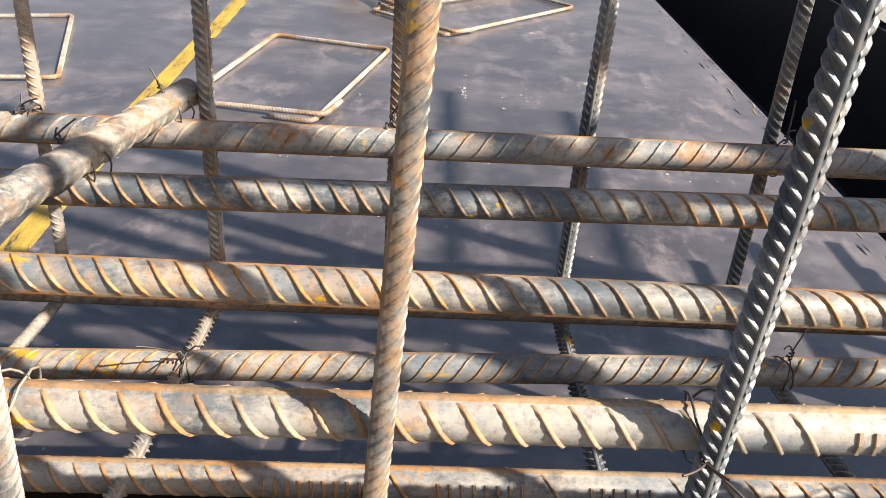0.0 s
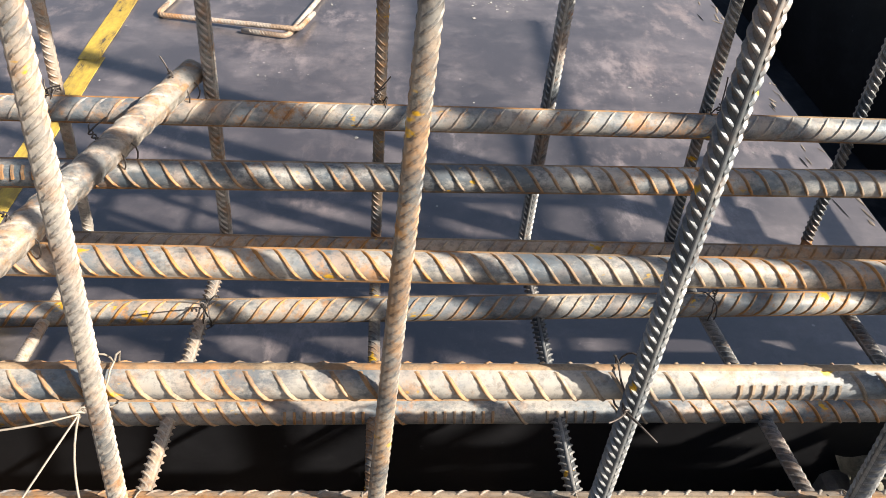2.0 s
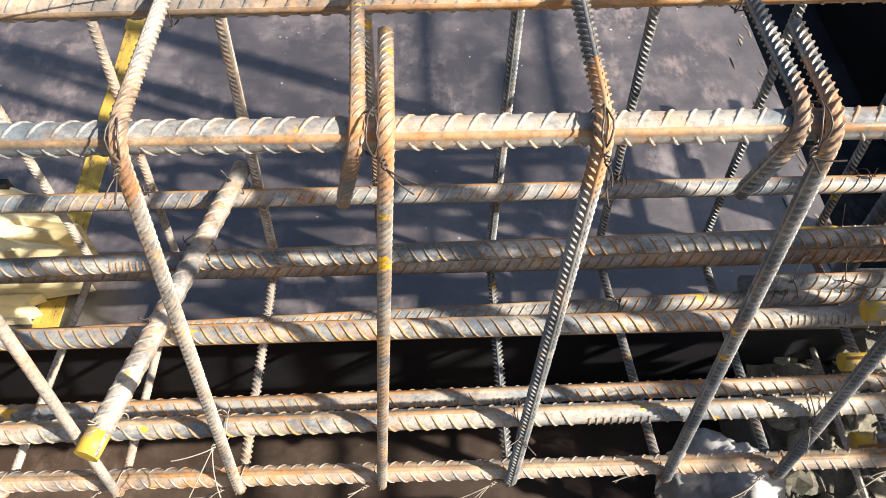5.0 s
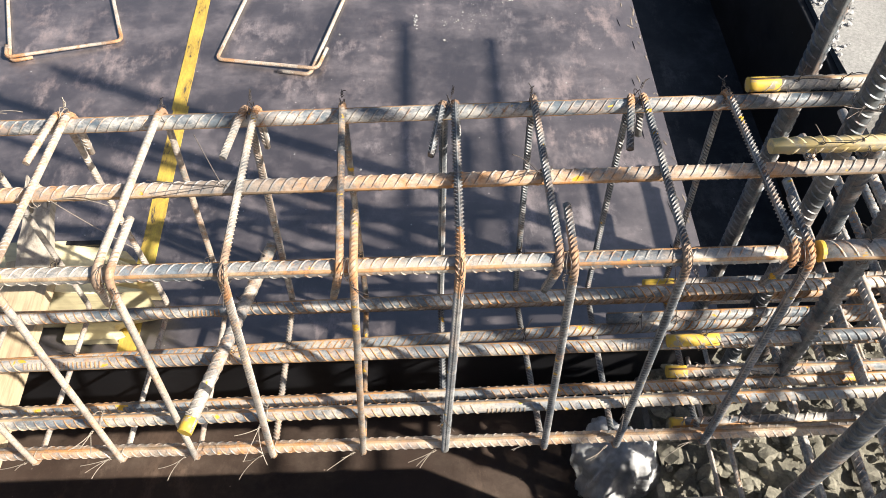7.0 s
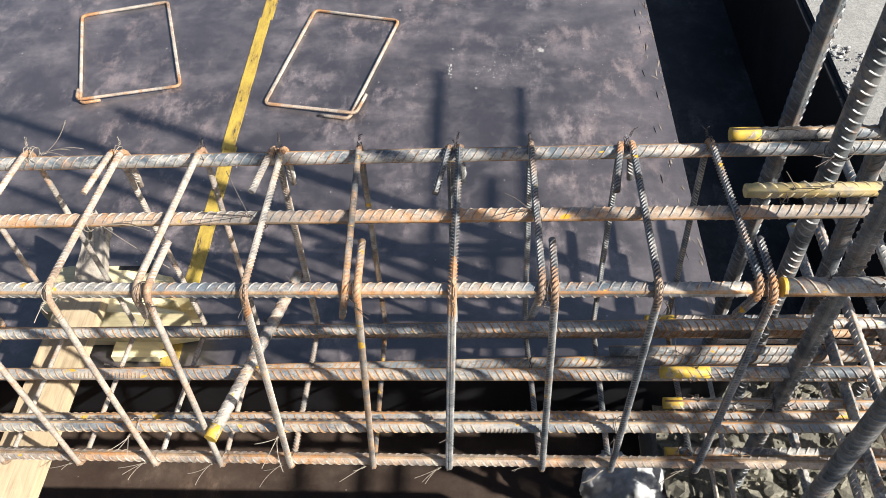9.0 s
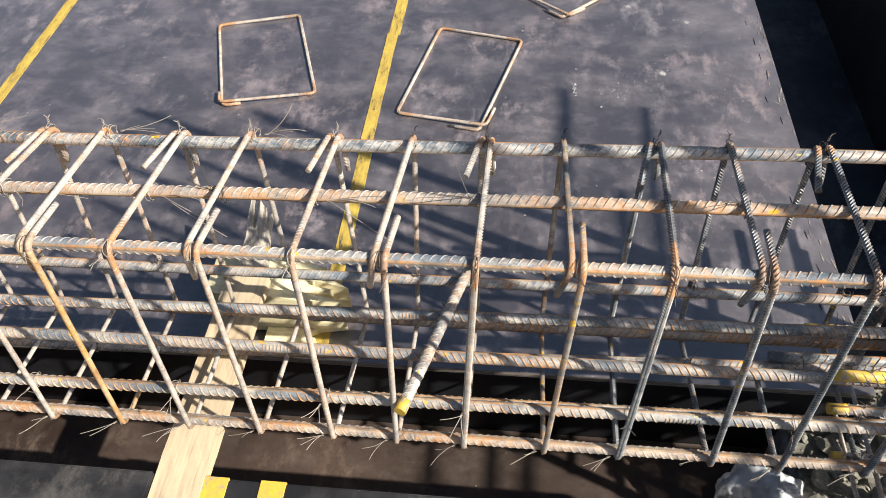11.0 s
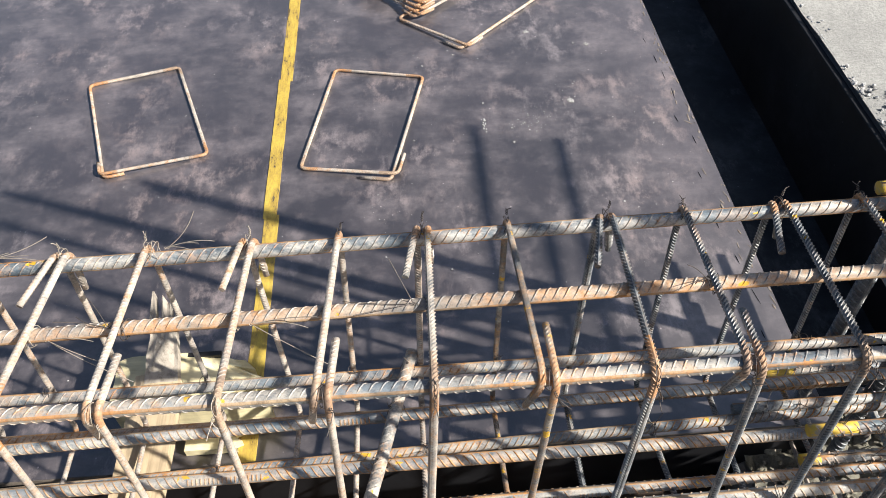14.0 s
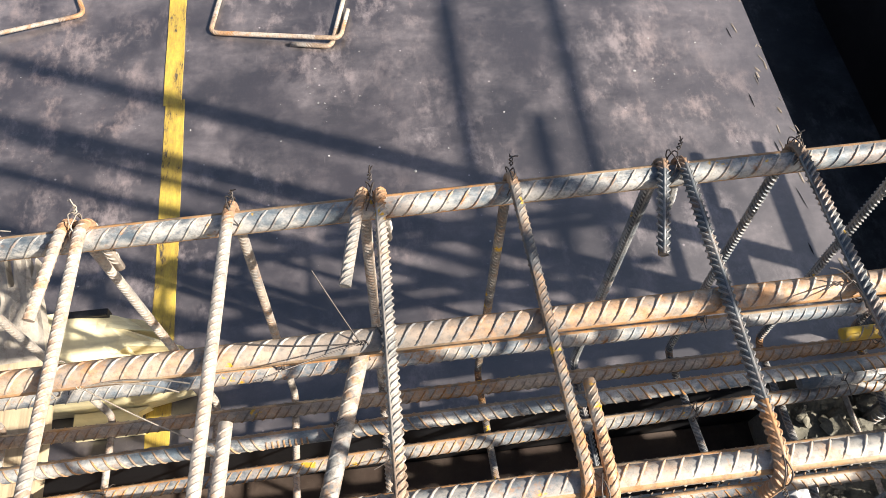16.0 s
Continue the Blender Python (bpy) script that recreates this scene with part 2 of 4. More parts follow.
def plain(name, col, rough, metal=0.0):
    m, nt, b = material(name)
    f = noise_node(nt, 300, 3, 0.6)
    nt.links.new(mix(nt, ramp(nt, f, [(0.3, G(0)), (0.7, G(1))]), tuple(c * 0.7 for c in col), col), b.inputs["Base Color"])
    b.inputs["Roughness"].default_value = rough
    b.inputs["Metallic"].default_value = metal
    return m


WIRE = plain("annealed_tie_wire", (0.13, 0.11, 0.10), 0.5, 0.5)
WIRE_PALE = plain("dusty_tie_wire", (0.46, 0.40, 0.33), 0.6, 0.3)
YELLOW = yellow_paint()
TAPE = tape_material()


def pale_paint():
    m, nt, b = material("faded_yellow_paint")
    f = noise_node(nt, 60, 6, 0.7)
    g = noise_node(nt, 9, 3, 0.5)
    col = ramp(nt, f, [(0.38, (0.34, 0.30, 0.24)), (0.50, (0.60, 0.46, 0.21)), (0.75, (0.68, 0.51, 0.20))])
    nt.links.new(mix(nt, ramp(nt, g, [(0.45, G(0)), (0.6, G(0.6))]), col, (0.58, 0.54, 0.45)), b.inputs["Base Color"])
    b.inputs["Roughness"].default_value = 0.6
    bump(nt, b, f, 0.3, 0.0006)
    return m


FADED = pale_paint()
EDGE = ply_edge()


def film_material():
    m, nt, b = material("thin_clear_plastic_film")
    f = noise_node(nt, 40, 5, 0.6)
    b.inputs["Base Color"].default_value = (0.74, 0.74, 0.75, 1)
    b.inputs["Roughness"].default_value = 0.18
    nt.links.new(ramp(nt, f, [(0.3, G(0.5)), (0.7, G(0.9))]), b.inputs["Alpha"])
    return m


FILM = film_material()


# ---------------------------------------------------------------- mesh helpers
def part(name, mesh, parent=None, label=""):
    ob = new(name, mesh)
    if parent is not None:
        ob.parent = parent
    return tagged(ob, label)


def mesh_of(name, verts, faces, mats, mat_ids=None, smooth=None):
    me = bpy.data.meshes.new(name)
    me.from_pydata([tuple(v) for v in verts], [], [tuple(f) for f in faces])
    for m in mats:
        me.materials.append(m)
    if mat_ids is not None:
        me.polygons.foreach_set("material_index", np.array(mat_ids, dtype=np.int32))
    if smooth is not None:
        me.polygons.foreach_set("use_smooth", np.array(smooth, dtype=bool))
    me.update()
    return me


def box_mesh(name, lo, hi, mats, bevel=0.002, seg=1):
    bm = bmesh.new()
    bmesh.ops.create_cube(bm, size=1)
    size = Vector(hi) - Vector(lo)
    mid = (Vector(hi) + Vector(lo)) / 2
    for v in bm.verts:
        v.co = Vector((v.co.x * size.x, v.co.y * size.y, v.co.z * size.z)) + mid
    if bevel:
        bmesh.ops.bevel(bm, geom=bm.edges[:], offset=bevel, segments=seg, affect="EDGES")
    me = bpy.data.meshes.new(name)
    bm.to_mesh(me)
    bm.free()
    for m in mats:
        me.materials.append(m)
    return me


def empty(name, at=(0, 0, 0)):
    ob = new(name)
    ob.location = at
    return ob


def rounded(points, radius, step=0.0, arc=6):
    """A polyline through the points, its corners turned into arcs."""
    P = [Vector(p) for p in points]
    out = [P[0]]
    for a, p, b in zip(P, P[1:], P[2:]):
        u, w = (a - p).normalized(), (b - p).normalized()
        ang = u.angle(w)
        if ang > math.pi - 0.02:
            out.append(p)
            continue
        d = min(radius / math.tan(ang / 2), 0.48 * (a - p).length, 0.48 * (b - p).length)
        s, e = p + u * d, p + w * d
        for i in range(arc + 1):
            t = i / arc
            out.append(s * (1 - t) ** 2 + p * 2 * t * (1 - t) + e * t * t)
    out.append(P[-1])
    if step:
        dense = [out[0]]
        for a, b in zip(out, out[1:]):
            n = max(1, int((b - a).length / step))
            dense += [a.lerp(b, (i + 1) / n) for i in range(n)]
        out = dense
    return np.array([tuple(p) for p in out])


class Sweep:
    """Carries a round profile along a line with parallel-transported frames."""

    def __init__(self, pts, roll=0.0):
        d = np.diff(pts, axis=0)
        keep = np.r_[True, np.linalg.norm(d, axis=1) > 1e-6]
        pts = pts[keep]
        d = np.diff(pts, axis=0)
        ln = np.linalg.norm(d, axis=1)
        t = d / ln[:, None]
        tv = np.vstack([t[:1], t[:-1] + t[1:], t[-1:]])
        tv /= np.linalg.norm(tv, axis=1)[:, None]
        up = np.array([0, 0, 1.0]) if abs(tv[0][2]) < 0.9 else np.array([0, 1.0, 0])
        n = np.cross(up, tv[0])
        n /= np.linalg.norm(n)
        b = np.cross(tv[0], n)
        n = n * math.cos(roll) + b * math.sin(roll)
        ns = []
        for i in range(len(pts)):
            n = n - tv[i] * (n @ tv[i])
            n = n / np.linalg.norm(n)
            ns.append(n)
        self.p, self.t, self.n = pts, tv, np.array(ns)
        self.b = np.cross(self.t, self.n)
        self.s = np.r_[0, np.cumsum(ln)]

    def at(self, s, th, r):
        s = np.clip(s, 0, self.s[-1])
        c, n, b = (np.stack([np.interp(s, self.s, a[:, k]) for k in range(3)], -1) for a in (self.p, self.n, self.b))
        return c + r[..., None] * (np.cos(th)[..., None] * n + np.sin(th)[..., None] * b)


def bar_mesh(name, pts, r, mats, pitch=0.0, height=0.0, slant=0.6, roll=0.0, sides=12, width=None, gap=None, both=1):
    """A ribbed bar along pts: core with two long ribs, and crescent ribs on both sides between them. gap: a stretch with no crescent ribs."""
    sw = Sweep(pts, roll)
    a = np.linspace(-math.pi / 2, 1.5 * math.pi, sides, endpoint=False)
    bumps = []
    if pitch:
        for c in (-math.pi / 2, math.pi / 2):
            bumps += [(c - 0.25, 1.0), (c - 0.15, 1.10), (c + 0.15, 1.10), (c + 0.25, 1.0)]
        ring = sorted([(x, 1.0) for x in a if min(abs(x + math.pi / 2), abs(x - math.pi / 2), abs(x - 1.5 * math.pi)) > 0.3] + bumps)
    else:
        ring = [(x, 1.0) for x in a]
    th = np.array([x for x, _ in ring])
    rr = np.array([k for _, k in ring]) * r
    k, m = len(ring), len(sw.s)
    V = sw.at(np.repeat(sw.s, k), np.tile(th, m), np.tile(rr, m))
    F, M, S = [], [], []
    for i in range(m - 1):
        for j in range(k):
            j2 = (j + 1) % k
            F.append((i * k + j, i * k + j2, (i + 1) * k + j2, (i + 1) * k + j))
    seam = min(2, len(mats) - 1)
    raised = [seam if pitch and rr[j] + rr[(j + 1) % k] > 2.01 * r else 0 for j in range(k)]
    M += raised * (m - 1)
    S += [True] * len(F)
    F += [tuple(range(k - 1, -1, -1)), tuple(range((m - 1) * k, m * k))]
    M += [0, 0]
    S += [False, False]
    verts = [V]
    base = len(V)
    if pitch:
        w = width or pitch * 0.2
        T = np.linspace(-1.22, 1.22, 7)
        h = height * np.cos(T / 1.3 * math.pi / 2) ** 0.6
        n = int((sw.s[-1] - 2 * pitch) / pitch)
        for side in (0, 1):
            for i in range(n):
                s0 = pitch * (1 + i + 0.5 * side * both)
                if gap and any(a < s0 < b and side == c for a, b, c in gap):
                    continue
                ax = s0 + T * r * slant * (1 if side == 0 else -1)
                tt = T + math.pi * side
                rows = [sw.at(ax - w, tt, np.full(7, r * 0.985)), sw.at(ax - w * 0.35, tt, r + h), sw.at(ax + w * 0.35, tt, r + h), sw.at(ax + w, tt, np.full(7, r * 0.985))]
                verts.append(np.vstack(rows))
                for q in range(3):
                    for j in range(6):
                        o = base + q * 7 + j
                        F.append((o, o + 1, o + 8, o + 7))
                        M.append(1)
                        S.append(q == 1)
                base += 28
    return mesh_of(name, np.vstack(verts), F, mats, M, S)


def wire_mesh(name, lines, r, mat):
    """Several thin wires in one mesh."""
    vs, fs, base = [], [], 0
    for pts in lines:
        sw = Sweep(np.array(pts, dtype=float))
        th = np.linspace(0, 2 * math.pi, 5, endpoint=False)
        m = len(sw.s)
        vs.append(sw.at(np.repeat(sw.s, 5), np.tile(th, m), np.full(5 * m, r)))
        for i in range(m - 1):
            for j in range(5):
                j2 = (j + 1) % 5
                fs.append((base + i * 5 + j, base + i * 5 + j2, base + (i + 1) * 5 + j2, base + (i + 1) * 5 + j))
        base += 5 * m
    return mesh_of(name, np.vstack(vs), fs, [mat], None, [True] * len(fs))


rng = random.Random(7)


def tie(parent, at, along, across, r, pale=False, tails=2, tail_len=0.03, tail_dir=None, spread=0.8):
    """A twisted wire knot round a bar that runs along `along`, crossed by one that runs along `across`."""
    at, along, across = Vector(at), Vector(along).normalized(), Vector(across).normalized()
    up = along.cross(across).normalized()
    lines = []
    for turn in (-1, 1):
        pts = []
        for i in range(19):
            a = 2 * math.pi * i / 18
            pts.append(at + (across * math.cos(a) + up * math.sin(a)) * r * (1.0 + 0.05 * turn) + along * (turn * 0.0045 * math.cos(a) + 0.0015 * turn + 0.0006 * rng.uniform(-1, 1)))
        lines.append(pts)
    d = Vector(tail_dir) if tail_dir else up
    d = (d.normalized() + Vector((rng.uniform(-.3, .3), rng.uniform(-.3, .3), rng.uniform(-.1, .2)))).normalized()
    side = d.orthogonal().normalized()
    other = d.cross(side)
    knot = at + d * r * 1.15
    for ph in (0, math.pi):
        lines.append([knot + d * 0.0011 * i + (side * math.cos(i * 1.1 + ph) + other * math.sin(i * 1.1 + ph)) * 0.0016 for i in range(8)])
    for _ in range(tails):
        e = (d + Vector((rng.uniform(-1, 1), rng.uniform(-1, 1), rng.uniform(-.6, .6))) * spread).normalized()
        c = Vector((rng.uniform(-1, 1), rng.uniform(-1, 1), rng.uniform(-1, .4))) * 0.28
        L = tail_len * rng.uniform(0.5, 1.3)
        lines.append([knot + d * 0.007 + e * L * k / 7 + c * L * (k / 7) ** 2 for k in range(8)])
    return part("tie_wire", wire_mesh("tie_wire", lines, 0.00058, WIRE_PALE if pale else WIRE), parent)


# ---------------------------------------------------------------- formwork and ground
DECK_X, DECK_Y = 0.793, 0.600
SOFFIT = -0.27
SHEET_X = [0.784 - 1.188 * k if k else DECK_X for k in range(5)]


def build_structure():
    ground = part("ground", box_mesh("ground", (-40, -40, -3.2), (40, 60, -3.0), [EARTH], 0))
    tagged(ground, "dusty bare ground below the formwork", "ground", kind="structure")
    deck = tagged(empty("slab_formwork"), "dark film-faced plywood slab deck with taped seams", "formwork", kind="structure")
    for k in range(4):
        x1, x0 = SHEET_X[k] - 0.0012, SHEET_X[k + 1] + 0.0012
        for j, (y0, y1) in enumerate(((DECK_Y, 3.04), (3.042, 5.48), (5.482, 7.9))):
            me = box_mesh("plywood_sheet", (x0, y0, -0.018), (x1, y1, 0.0), [DECK, EDGE], 0.0012)
            for p in me.polygons:
                if abs(p.normal.z) < 0.5:
                    p.material_index = 1
            part("plywood_sheet", me, deck)
    for x in (-3.2, -2.0, -0.8, 0.4):
        part("joist", box_mesh("joist", (x, DECK_Y + 0.05, -0.13), (x + 0.08, 7.9, -0.0185), [WOOD_Y], 0.003), deck)
    side = part("beam_side_form", box_mesh("beam_side_form", (-4.1, DECK_Y + 0.002, SOFFIT - 0.02), (DECK_X - 0.002, DECK_Y + 0.020, -0.0195), [BLACK], 0.001))
    tagged(side, "black film-faced plywood beam side below the deck edge", "formwork", kind="structure")
    bottom = part("beam_soffit_form", box_mesh("beam_soffit_form", (-4.1, 0.225, SOFFIT - 0.02), (0.64, DECK_Y + 0.001, SOFFIT), [FORM], 0.001))
    tagged(bottom, "brown film-faced plywood beam bottom board", "formwork", kind="structure")
    outer = tagged(empty("outer_side_form"), "black plywood outer beam side with a dusty top edge", "formwork", kind="structure")
    for x0, x1, z in ((-4.1, -0.590, 0.172), (-0.588, 0.66, 0.162)):
        part("side_board", box_mesh("side_board", (x0, 0.150, SOFFIT - 0.02), (x1, 0.243, z), [BOARD], 0.004, 2), outer)
    for x0, x1 in ((-0.500, -0.454), (-0.396, -0.350)):
        part("yellow_stripe", box_mesh("yellow_stripe", (x0, 0.149, 0.10), (x1, 0.2445, 0.1635), [YELLOW], 0.0006), outer, "worn yellow paint stripe")
    # cross beam trench and the cast slab beyond it
    cross = part("cross_beam_soffit_form", box_mesh("cross_beam_soffit_form", (DECK_X - 0.03, 0.70, -0.32), (1.230, 8.0, -0.30), [NAVY], 0.001))
    tagged(cross, "black plywood bottom of the crossing beam trench", "formwork", kind="structure")
    cs = part("cross_beam_side_form", box_mesh("cross_beam_side_form", (DECK_X - 0.021, DECK_Y + 0.021, -0.299), (DECK_X - 0.003, 8.0, -0.0195), [BLACK], 0.001))
    tagged(cs, "black plywood side under the deck edge", "formwork", kind="structure")
    wall = part("cross_beam_outer_form", box_mesh("cross_beam_outer_form", (1.188, 0.70, -0.299), (1.208, 8.0, 0.088), [BLACK], 0.002))
    tagged(wall, "tall black plywood outer side of the crossing trench", "formwork", kind="structure")
    bm = bmesh.new()
    nx, ny = 24, 60
    grid = [[bm.verts.new((1.2085 + 2.6 * (i / nx), 1.13 + 6.8 * (j / ny), 0.10 + 0.010 * noise.noise((i * .5, j * .5, 3)) + 0.006 * noise.noise((i * 1.7, j * 1.7, 9)))) for j in range(ny + 1)] for i in range(nx + 1)]
    for i in range(nx):
        for j in range(ny):
            bm.faces.new((grid[i][j], grid[i + 1][j], grid[i + 1][j + 1], grid[i][j + 1])).smooth = True
    bmesh.ops.create_cube(bm, size=1, matrix=Matrix.LocRotScale((2.509, 4.53, -0.085), None, (2.6, 6.8, 0.33)))
    me = bpy.data.meshes.new("cast_slab")
    bm.to_mesh(me)
    bm.free()
    me.materials.append(CONCRETE)
    tagged(part("cast_slab", me), "pale grey cast concrete slab with rough edges", "concrete slab", kind="structure")
    # column head below the bar junction
    col = part("column_head", box_mesh("column_head", (0.645, 0.16, -3.0), (1.20, 0.695, -0.16), [CONCRETE], 0.01))
    tagged(col, "rough grey concrete column head under the bars", "concrete column", kind="structure")
    outer2 = part("column_outer_form", box_mesh("column_outer_form", (0.662, 0.140, -0.30), (1.9, 0.158, 0.02), [BLACK], 0.002))
    tagged(outer2, "black plywood board closing the column head", "formwork", kind="structure")


build_structure()


def tape_strip(x, y0, y1, w, lift, parent):
    """One torn length of adhesive tape, its edges slightly ragged."""
    n = max(12, int((y1 - y0) * 40))
    vs, fs = [], []
    for i in range(n + 1):
        y = y0 + (y1 - y0) * i / n
        l = x - w / 2 + 0.0016 * noise.noise((y * 7, 1.3, x)) + 0.0012 * noise.noise((y * 31, 5, x))
        r = x + w / 2 + 0.0016 * noise.noise((y * 6, 7.7, x)) + 0.0012 * noise.noise((y * 29, 2, x))
        end = 0.006 * noise.noise((x * 9, y * 3, 4)) if i in (0, n) else 0.0
        vs += [(l, y + end, 0.0004 + lift), (l + .0005, y + end * 0.6, 0.0012 + lift), (r - .0005, y - end * 0.6, 0.0012 + lift), (r, y - end, 0.0004 + lift)]
    for i in range(n):
        for j in range(3):
            a = i * 4 + j
            fs.append((a, a + 1, a + 5, a + 4))
    return part("tape_strip", mesh_of("tape_strip", vs, fs, [TAPE]), parent)


def tape(x, cuts, w):
    """Tape over a seam, laid in lengths that overlap a little."""
    run = tagged(empty("yellow_tape"), "worn yellow adhesive tape over a plywood seam", "tape", group="tape over the deck seams")
    for i, (y0, y1) in enumerate(zip(cuts, cuts[1:])):
        tape_strip(x + 0.0028 * (-1) ** i, y0 - 0.012 * (i > 0), y1, w - 0.002 * (i % 2), 0.0011 * (i % 2), run)


tape(-0.402, (0.605, 1.29, 1.87, 3.4, 7.8), 0.038)
tape(SHEET_X[2], (0.605, 2.05, 3.9, 7.8), 0.038)
tape(SHEET_X[3], (0.605, 2.4, 7.8), 0.038)

# ---------------------------------------------------------------- beam cage
RISE = 0.014
MAIN = 0.0092
BARS = {  # name: (y, z at x = 0, roll, slant, drift in y and in z along x)
    "top_back": (0.5990, 0.6430, 2.4, -0.75, 0.0029, 0.0108),
    "top_middle": (0.4766, 0.6501, 1.65, -0.7, 0.0022, 0.0156),
    "top_front": (0.3561, 0.6562, 1.02, -0.62, 0.0010, 0.0064),
    "mid_a": (0.5843, 0.3274, 2.6, -0.7, -0.0072, 0.0135),
    "mid_b": (0.5056, 0.3260, 2.5, 0.62, 0.0070, 0.0195),
    "mid_c": (0.4219, 0.3227, 2.35, 0.7, 0.0072, -0.0008),
    "mid_d": (0.3300, 0.3262, 2.95, 0.62, 0.0027, 0.0150),
    "low_a": (0.5772, 0.2041, 2.6, -0.7, -0.0063, 0.0144),
    "low_b": (0.5037, 0.1996, 2.45, -0.75, 0.0157, 0.0275),
    "low_c": (0.4033, 0.2041, 2.8, 0.66, 0.0077, 0.0176),
    "low_d": (0.3200, 0.2290, 3.2, 0.7, -0.0058, 0.0129),
}
X0, X1 = -2.3, 1.17
cage = tagged(empty("rebar_cage"), "long beam cage of tied ribbed steel bars, dusty and rusting", "rebar cage")


ENDS = {"top_front": 0.612, "mid_b": 0.94}


def long_bar(y, z, dy, dz, k, x1=X1):
    pts = []
    n = 36
    for i in range(n + 1):
        x = X0 + (x1 - X0) * i / n
        pts.append((x, y + dy * max(x, -0.9) + 0.0015 * math.sin(x * 2.1 + k * 1.7), z + dz * max(x, -0.9) + 0.0012 * math.sin(x * 2.7 + k * 2.3)))
    return np.array(pts)


LOOKS = {"top_middle": [STEEL_RUST, RIB_WORN, SEAM], "top_front": [STEEL, RIB_WORN, SEAM], "top_back": [STEEL_BLUE, RIB_WORN, SEAM], "mid_a": [STEEL, RIB_WORN, SEAM], "mid_b": [STEEL_BLUE, RIB, SEAM], "low_a": [STEEL_RUST, RIB, SEAM], "low_d": [STEEL_RUST, RIB_WORN, SEAM]}
GAPS = {"mid_d": [(0.280, 0.335)], "low_c": [(0.034, 0.087), (0.128, 0.180), (0.211, 0.250)], "mid_c": [(-0.40, -0.285), (0.49, 0.552)], "mid_b": [(-0.17, -0.119)]}


def raised_marks(bar, pts, roll, a, b):
    """The rolled-in maker's mark, as plain raised bars."""
    sw = Sweep(pts, roll)
    x = a
    while x < b:
        vs, fs = [], []
        for th in (-0.5, 0.0, 0.5):
            for ds, r in ((-0.0011, MAIN * 0.98), (-0.0007, MAIN + 0.0011), (0.0007, MAIN + 0.0011), (0.0011, MAIN * 0.98)):
                vs.append(tuple(sw.at(np.array([x - X0 + ds]), np.array([th]), np.array([r]))[0]))
        for q in range(2):
            for j in range(3):
                o = q * 4 + j
                fs.append((o, o + 1, o + 5, o + 4))
        part("raised_mark", mesh_of("raised_mark", vs, fs, [RIB]), bar)
        x += 0.0065


for k, (key, (y, z, roll, slant, dy, dz)) in enumerate(BARS.items()):
    me = bar_mesh("longitudinal_bar", long_bar(y, z, dy, dz, k, ENDS.get(key, X1)), MAIN, LOOKS.get(key, [STEEL, RIB, SEAM]), pitch=0.0140 - 0.0005 * (k % 3), height=0.0009 if key in ("top_front", "low_d") else 0.0013, slant=slant, roll=roll, width=0.0015, gap=[(a - X0 - 0.008, b - X0 + 0.008, 0) for a, b in GAPS.get(key, ())])
    bar = part("longitudinal_bar", me, cage)
    for g0, g1 in GAPS.get(key, ()):
        raised_marks(bar, long_bar(y, z, dy, dz, k), roll, g0, g1)

STIRRUPS = [  # x at top back, top front, bottom front, bottom back
    (0.591, 0.609, 0.611, 0.618), (0.476, 0.482, 0.478, 0.482), (0.341, 0.351, 0.369, 0.354), (0.233, 0.235, 0.218, 0.221), (0.095, 0.112, 0.094, 0.089),
    (-0.022, -0.021, -0.043, -0.041), (-0.136, -0.150, -0.159, -0.158), (-0.260, -0.269, -0.271, -0.261), (-0.397, -0.409, -0.402, -0.399), (-0.511, -0.527, -0.532, -0.540),
    (-0.639, -0.651, -0.658, -0.665), (-0.735, -0.768, -0.791, -0.796), (-0.873, -0.904, -0.912, -0.917), (-0.983, -1.010, -1.020, -1.030), (-1.115, -1.137, -1.150, -1.150),
    (-1.233, -1.250, -1.270, -1.270), (-1.365, -1.377, -1.390, -1.390), (-1.483, -1.500, -1.510, -1.510),
]
RS = 0.0044


def on_bar(key, x):
    y, z, _, _, dy, dz = BARS[key]
    return Vector((x, y + dy * max(x, -0.9), z + dz * max(x, -0.9)))


